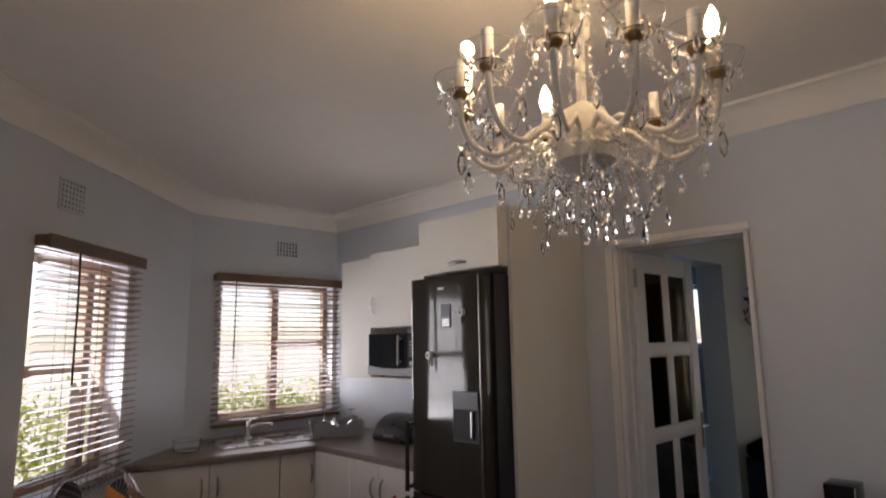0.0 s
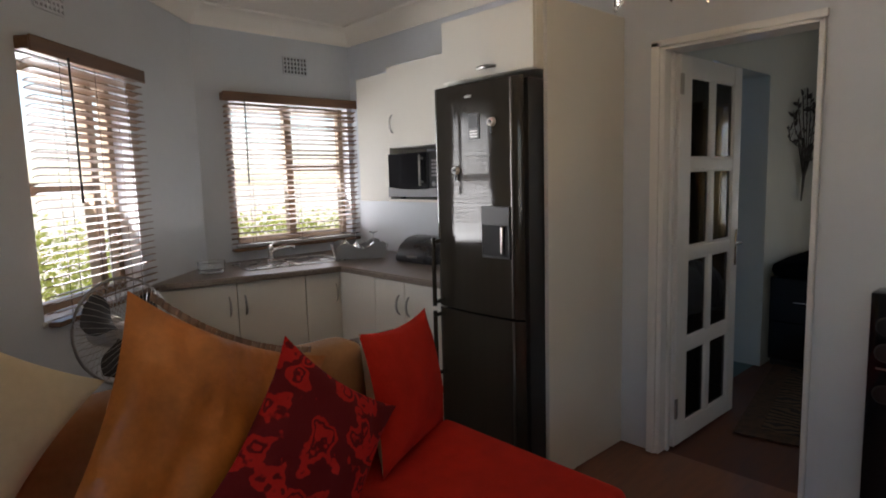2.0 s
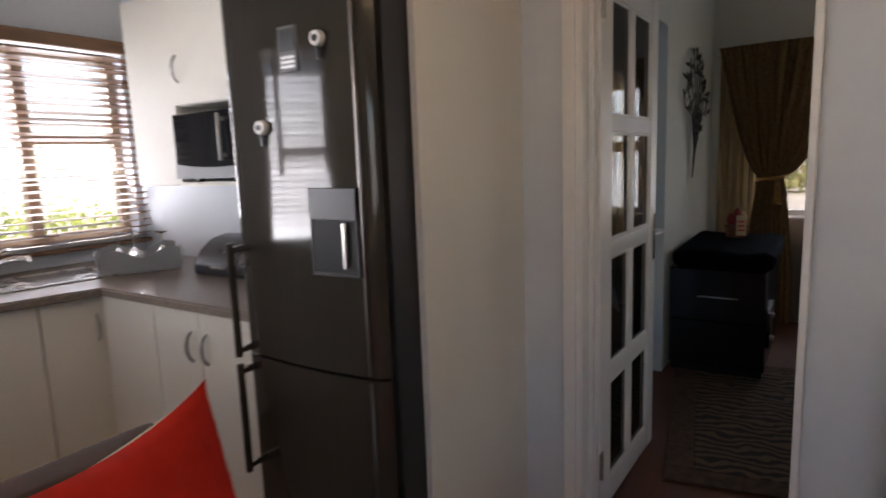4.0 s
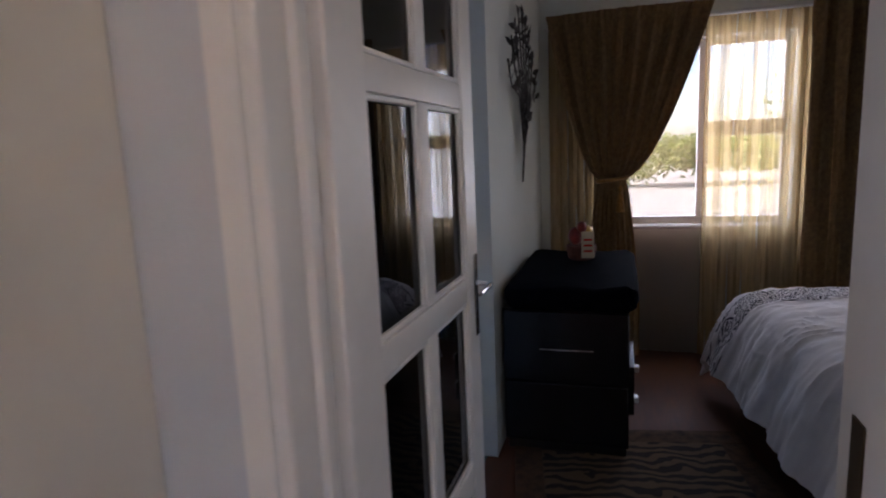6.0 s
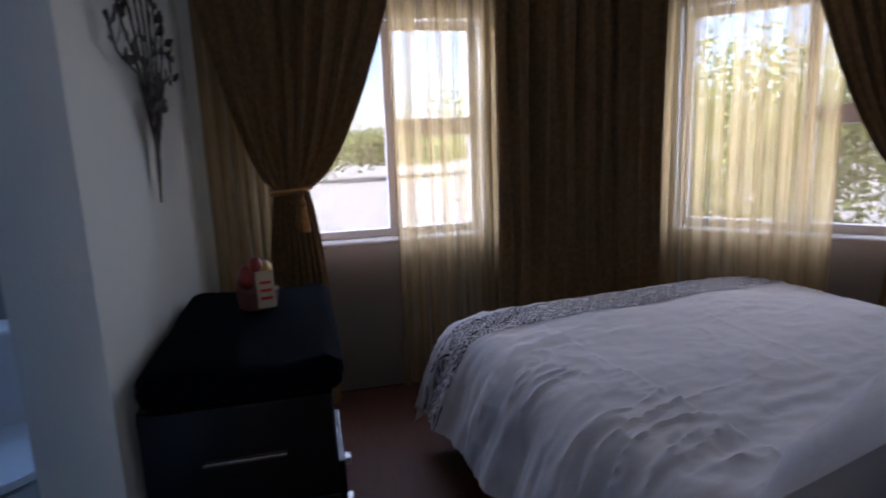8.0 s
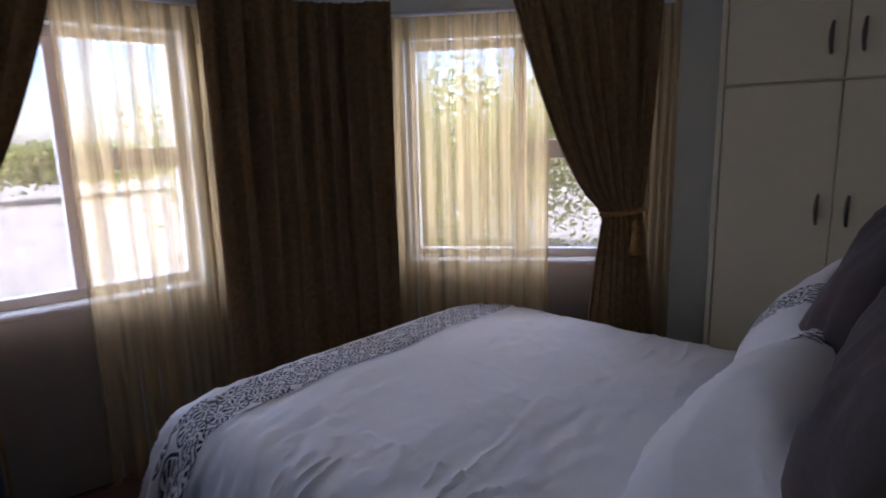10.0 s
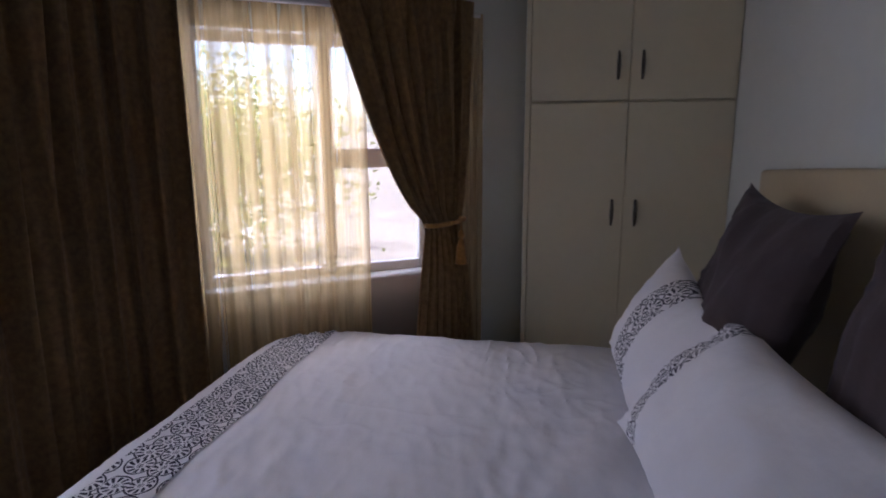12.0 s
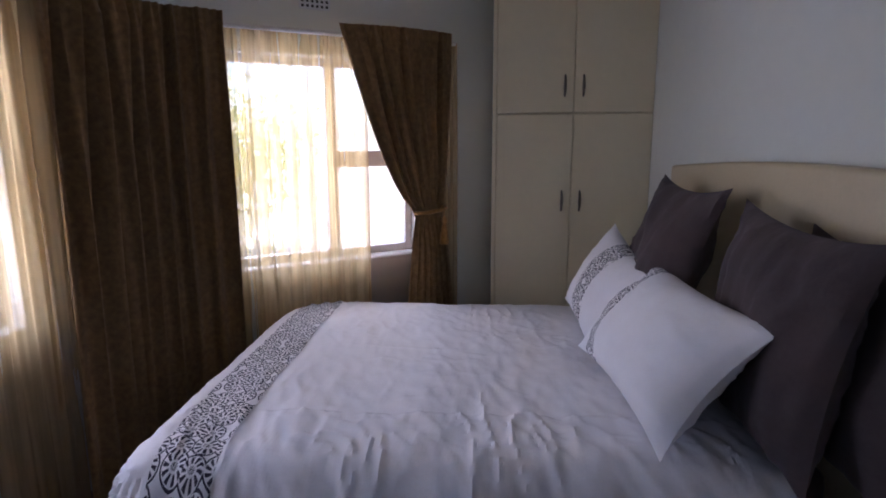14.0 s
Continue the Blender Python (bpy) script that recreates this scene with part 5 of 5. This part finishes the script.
curtain("tied_curtain", DRAPE, 0.02, 0.96, 0.03, 2.14, "brown brocade curtain tied back with a gold cord", 9, 0.022, 0.07, (0.33, 0.49, 1.15), seed=3)
curtain("draped_curtain", DRAPE, 1.45, CORNER + 0.35, 0.02, 2.13, "brown brocade curtain hanging straight in the corner", 8, 0.050, 0.08, seed=5, grid=(200, 20))
curtain("tied_curtain", DRAPE, CORNER + 0.92, CORNER + 1.60, 0.03, 2.12, "brown brocade curtain tied back with a tasselled cord", 8, 0.022, 0.07, (CORNER + 1.36, CORNER + 1.53, 1.12), seed=8)
curtain("sheer_curtain", SHEER, 0.93, 1.62, 0.03, 2.09, "thin bronze-coloured sheer curtain before the window", 8, 0.030, -0.015, grid=(170, 12), thick=0.0, seed=11)
curtain("sheer_curtain", SHEER, CORNER + 0.28, CORNER + 1.10, 0.03, 2.09, "thin bronze-coloured sheer curtain before the slanted window", 10, 0.030, -0.015, grid=(170, 12), thick=0.0, seed=13)
curtain("sheer_curtain", SHEER_THIN, 0.45, 0.94, 0.03, 2.09, "single thin layer of sheer curtain before the clear pane", 8, 0.022, -0.020, grid=(120, 12), thick=0.0, seed=21)
curtain("sheer_curtain", SHEER_THIN, CORNER + 1.09, CORNER + 1.55, 0.03, 2.09, "single thin layer of sheer curtain before the clear pane", 8, 0.022, -0.020, grid=(120, 12), thick=0.0, seed=23)
curtain("sheer_curtain", SHEER, 0.02, 0.46, 0.03, 2.09, "thin bronze-coloured sheer curtain gathered behind the tied curtain", 8, 0.014, -0.02, grid=(120, 12), thick=0.0, seed=17)
curtain("sheer_curtain", SHEER, CORNER + 1.50, CORNER + 1.70, 0.03, 2.09, "thin bronze-coloured sheer curtain gathered beside the wardrobe", 5, 0.014, -0.02, grid=(80, 12), thick=0.0, seed=19)


def rail(name, s0, s1, z):
    bm = bmesh.new()
    pts = [path_point(s0 + (s1 - s0) * i / 40) for i in range(41)]
    tube(bm, [(p.x + 0.02 * n.x, p.y + 0.02 * n.y, z) for p, n in pts], 0.012, 8)
    solid(name, bm, WINWOOD, "white curtain track fixed along the window walls", "curtain rail")


rail("curtain_rail", 0.0, CORNER + 1.66, 2.075)
for s in (0.03, 1.2, CORNER + 0.7, CORNER + 1.6):
    p, n = path_point(s)
    bm = bmesh.new()
    tube(bm, [(p.x + 0.02 * n.x, p.y + 0.02 * n.y, 2.075), (p.x - 0.12 * n.x, p.y - 0.12 * n.y, 2.075)], 0.008, 6)
    part("bracket", bm, WINWOOD, bpy.data.objects["curtain_rail"])
vent("vent_3", BAY @ pose(0.83, -0.012, 2.215), "pierced air vent above the bedroom window", 6, 4, 0.16, 0.10)


def chest():
    t = thing("drawer_chest", pose(5.045, 1.64, 0), "black gloss drawer chest with chrome handles against the wall", "chest of drawers")
    gloss = material("black_lacquer", (0.008, 0.008, 0.010), 0.22, vary=0.05)
    part("body", slab(0.02, 0.88, 0.0, 0.54, 0.05, 0.665), gloss, t)
    part("plinth", slab(0.03, 0.86, 0.01, 0.53, 0.0, 0.05), BLACK, t)
    for z0, z1 in ((0.06, 0.335), (0.345, 0.66)):
        bm = bmesh.new()
        box(bm, 0.0, 0.004, z0, 0.019, 0.536, z1, bevel=0.003)
        d = part("drawer", bm, gloss, t)
        bm = bmesh.new()
        box(bm, -0.012, 0.145, (z0 + z1) / 2 - 0.012, 0.002, 0.375, (z0 + z1) / 2 - 0.004, bevel=0.001)
        if z0 > 0.3:
            part("handle", bm, CHROME, d, "thin chrome bar handle")
        else:
            bm.free()
    for z0, z1, x in ((0.30, 0.42, 0.10), (0.20, 0.28, 0.10)):
        bm = bmesh.new()
        box(bm, x - 0.06, -0.022, z0, x + 0.30, 0.0, z1, bevel=0.002)
        d = part("side_drawer", bm, gloss, t)
        bm = bmesh.new()
        box(bm, x - 0.03, -0.04, z1 - 0.035, x + 0.01, -0.021, z1 - 0.012, bevel=0.002)
        part("handle", bm, SATIN, d)
    bm = bmesh.new()
    box(bm, -0.012, -0.015, 0.668, 0.90, 0.55, 0.785, bevel=0.055, seg=5)
    bmesh.ops.subdivide_edges(bm, edges=bm.edges[:], cuts=3, use_grid_fill=True)
    for v in bm.verts:
        if v.co.z > 0.70:
            v.co += Vector((0, 0, 0.022 * noise.noise(v.co * 9))) + 0.010 * noise.noise_vector(v.co * 24)
    fur = material("black_fur", (0.004, 0.005, 0.009), 0.95, vary=0.3, scale=30, bump=0.6, bump_scale=160, spec=0.03)
    solid("fur_throw", bm, fur, "black furry padded cover lying on the chest", "throw", pose(5.035, 1.62, 0))


chest()


def hamper():
    wrap = material("red_foil", (0.22, 0.02, 0.016), 0.35, 0.2, vary=0.3, scale=40, bump=0.3)
    t = thing("gift_hamper", pose(5.55, 1.87, 0.80, 0, 0, 8), "small gift hamper wrapped in red and cream on the chest", "hamper")
    bm = bmesh.new()
    lathe(bm, [(0.05, 0), (0.065, 0.01), (0.075, 0.07), (0.07, 0.075)], seg=18)
    part("basket", bm, material("wicker_red", (0.16, 0.05, 0.03), 0.7, vary=0.3, scale=40, bump=0.4), t)
    bm = bmesh.new()
    box(bm, -0.085, -0.055, 0.02, -0.075, 0.005, 0.15, bevel=0.002)
    part("card", bm, CREAMC, t, "cream printed card")
    for x, y, z, r, mat in ((-0.01, 0.03, 0.12, 0.045, wrap), (0.02, -0.03, 0.13, 0.04, material("gold_foil", (0.45, 0.28, 0.08), 0.3, 0.6)), (-0.03, 0.0, 0.165, 0.03, wrap)):
        bm = bmesh.new()
        ball(bm, (x, y, z), (r, r * 0.8, r), seg=14)
        part("package", bm, mat, t, "wrapped sweet")
    for k in range(3):
        bm = bmesh.new()
        box(bm, -0.0865, -0.045, 0.05 + 0.028 * k, -0.0848, -0.005, 0.06 + 0.028 * k)
        part("label_bar", bm, RED, t)


hamper()


def wall_art():
    t = thing("metal_wall_art", pose(5.66, 2.175, 1.19), "dark metal tree of leaves hung on the wall", "wall art")
    iron = material("dark_iron", (0.035, 0.03, 0.028), 0.45, 0.7, vary=0.2, scale=30)
    rr = random.Random(2)
    bm = bmesh.new()
    vs = [(0, 0, 0), (0.022, -0.004, 0.03), (0.018, -0.006, 0.062), (0, -0.002, 0.092), (-0.018, -0.006, 0.062), (-0.022, -0.004, 0.03)]
    top = [bm.verts.new(v) for v in vs]
    low = [bm.verts.new((x, y + 0.003, z)) for x, y, z in vs]
    bm.faces.new(top), bm.faces.new(low[::-1])
    for i in range(6):
        bm.faces.new((top[i], low[i], low[(i + 1) % 6], top[(i + 1) % 6]))
    leaf = finish("leaf", bm, iron, False)
    for k in range(9):
        f = k / 8 * 2 - 1
        tipx, tipz = 0.40 * f, 0.87 - 0.30 * abs(f) ** 1.7
        pts = [(0.004 * f, 0, 0.0), (0.03 * f, -0.012, 0.2), (0.17 * f, -0.02, 0.42), (tipx * 0.9, -0.015, tipz * 0.82), (tipx, -0.01, tipz)]
        bm = bmesh.new()
        fine = []
        for i in range(len(pts) - 1):
            for j in range(4):
                fine.append(Vector(pts[i]).lerp(Vector(pts[i + 1]), j / 4))
        tube(bm, fine + [Vector(pts[-1])], 0.004, 6)
        part("stem", bm, iron, t)
        for j in range(13):
            p = fine[min(len(fine) - 1, 5 + j)] + Vector((rr.uniform(-0.012, 0.012), 0, rr.uniform(-0.02, 0.02)))
            o = new("leaf", leaf)
            o.parent = t
            o.matrix_basis = pose(p.x, p.y - 0.004, p.z, rr.uniform(-15, 15), rr.uniform(20, 70) * (1 if j % 2 else -1) + 25 * f, rr.uniform(-25, 25)) @ Matrix.Scale(rr.uniform(0.5, 0.75), 4)


wall_art()


def rug():
    mat = material("zebra_rug", (0.22, 0.15, 0.09), 0.95, vary=0.1, bump=0.5, bump_scale=300)
    n, l = mat.node_tree.nodes, mat.node_tree.links
    p = n["Principled BSDF"]
    tc, wv, rp = n.new("ShaderNodeTexCoord"), n.new("ShaderNodeTexWave"), n.new("ShaderNodeValToRGB")
    wv.inputs["Scale"].default_value, wv.inputs["Distortion"].default_value, wv.inputs["Detail Scale"].default_value = 5.5, 9.0, 1.2
    l.new(tc.outputs["Object"], wv.inputs["Vector"]), l.new(wv.outputs[0], rp.inputs[0])
    rp.color_ramp.elements[0].color, rp.color_ramp.elements[1].color = (0.018, 0.012, 0.009, 1), (0.12, 0.075, 0.042, 1)
    rp.color_ramp.elements[0].position, rp.color_ramp.elements[1].position = 0.45, 0.55
    l.new(rp.outputs[0], p.inputs["Base Color"])
    t = thing("rug", pose(4.55, 1.52, 0.0, 0, 0, 10), "brown and black zebra-striped rug on the bedroom floor", "rug")
    bm = bmesh.new()
    box(bm, -0.68, -0.40, 0.0, 0.68, 0.40, 0.010, bevel=0.003)
    part("field", bm, mat, t)
    edge = material("rug_border", (0.10, 0.055, 0.03), 0.95, vary=0.35, scale=25, bump=0.4)
    for b in ((-0.80, -0.52, -0.68, 0.52), (0.68, -0.52, 0.80, 0.52), (-0.68, -0.52, 0.68, -0.40), (-0.68, 0.40, 0.68, 0.52)):
        bm = bmesh.new()
        box(bm, b[0], b[1], 0.0, b[2], b[3], 0.009, bevel=0.002)
        part("border", bm, edge, t)


rug()


# ---- bathroom ----
def toilet():
    china = material("white_china", (0.75, 0.75, 0.73), 0.12, vary=0.02)
    t = thing("toilet", pose(5.42, 2.70, 0, 0, 0, 90), "white china toilet with its cistern against the wall", "toilet")
    bm = bmesh.new()
    def fn(a, b):
        prof = ((0.12, 0.0), (0.11, 0.12), (0.13, 0.22), (0.18, 0.34), (0.19, 0.39), (0.15, 0.40))
        k = b * 5
        i = min(4, int(k))
        r = prof[i][0] + (prof[i + 1][0] - prof[i][0]) * (k - i)
        z = prof[i][1] + (prof[i + 1][1] - prof[i][1]) * (k - i)
        an = 2 * math.pi * a
        return (r * math.cos(an), r * 1.25 * math.sin(an), z)
    sheet(bm, 28, 10, fn)
    part("bowl", bm, china, t)
    bm = bmesh.new()
    lathe(bm, [(0.19, 0.401), (0.20, 0.41), (0.19, 0.43), (0.004, 0.435)], seg=28)
    bmesh.ops.scale(bm, vec=(1, 1.25, 1), verts=bm.verts)
    part("lid", bm, china, t)
    bm = bmesh.new()
    box(bm, -0.19, -0.40, 0.36, 0.19, -0.23, 0.78, bevel=0.02, seg=3)
    part("cistern", bm, china, t)


toilet()

# ---- outside ----
LEAF = cloth("hedge_leaf", (0.40, 0.42, 0.12), 0.45, vary=0.2, scale=2, alt=(0.28, 0.32, 0.08), weave=0.0, sheen=0.0)


def foliage(name, m, size, n, leaf, label, category, seed, spread=0.17):
    """Many small leaves in a lumpy mass with gaps."""
    rng = np.random.default_rng(seed)
    lumps = rng.uniform(-1, 1, (26, 3)) * np.array([0.85, 0.7, 0.75])
    c = lumps[rng.integers(0, 26, n)] + rng.normal(0, spread, (n, 3))
    c = c * np.array(size) / 2
    c[:, 2] = np.abs(c[:, 2] + size[2] / 2)
    a, b = rng.normal(size=(n, 3)), rng.normal(size=(n, 3))
    a /= np.linalg.norm(a, axis=1)[:, None]
    b -= a * (a * b).sum(1)[:, None]
    b /= np.linalg.norm(b, axis=1)[:, None]
    s = rng.uniform(0.6, 1.3, n)[:, None] * leaf
    quad = np.stack([c - a * s, c + b * s * 0.45, c + a * s, c - b * s * 0.45], 1).reshape(-1, 3)
    me = bpy.data.meshes.new(name)
    me.from_pydata(quad.tolist(), [], np.arange(4 * n).reshape(-1, 4).tolist())
    me.materials.append(LEAF)
    ob = new(name, me)
    ob.matrix_world = m
    return tagged(ob, label, category, kind="stuff")


foliage("hedge", pose(2.4, 8.6, -0.16), (9.0, 1.6, 1.25), 12000, 0.045, "clipped green hedge outside the sink window", "hedge", 1)
foliage("shrub", pose(-2.6, 7.0, -0.16, 0, 0, 45), (6.0, 1.5, 1.05), 9000, 0.045, "low green shrubs outside the tall window", "shrub", 2)
foliage("shrub", pose(10.6, -3.0, -0.16, 0, 0, -130), (5.4, 2.0, 2.5), 30000, 0.045, "tall leafy shrubs outside the bedroom", "shrub", 3, 0.26)
foliage("shrub", pose(*(BED @ Vector((21.0, -5.0, -0.16))), 0, 0, 106), (9.0, 3.0, 1.7), 6000, 0.12, "leafy shrubs across the yard", "shrub", 4)
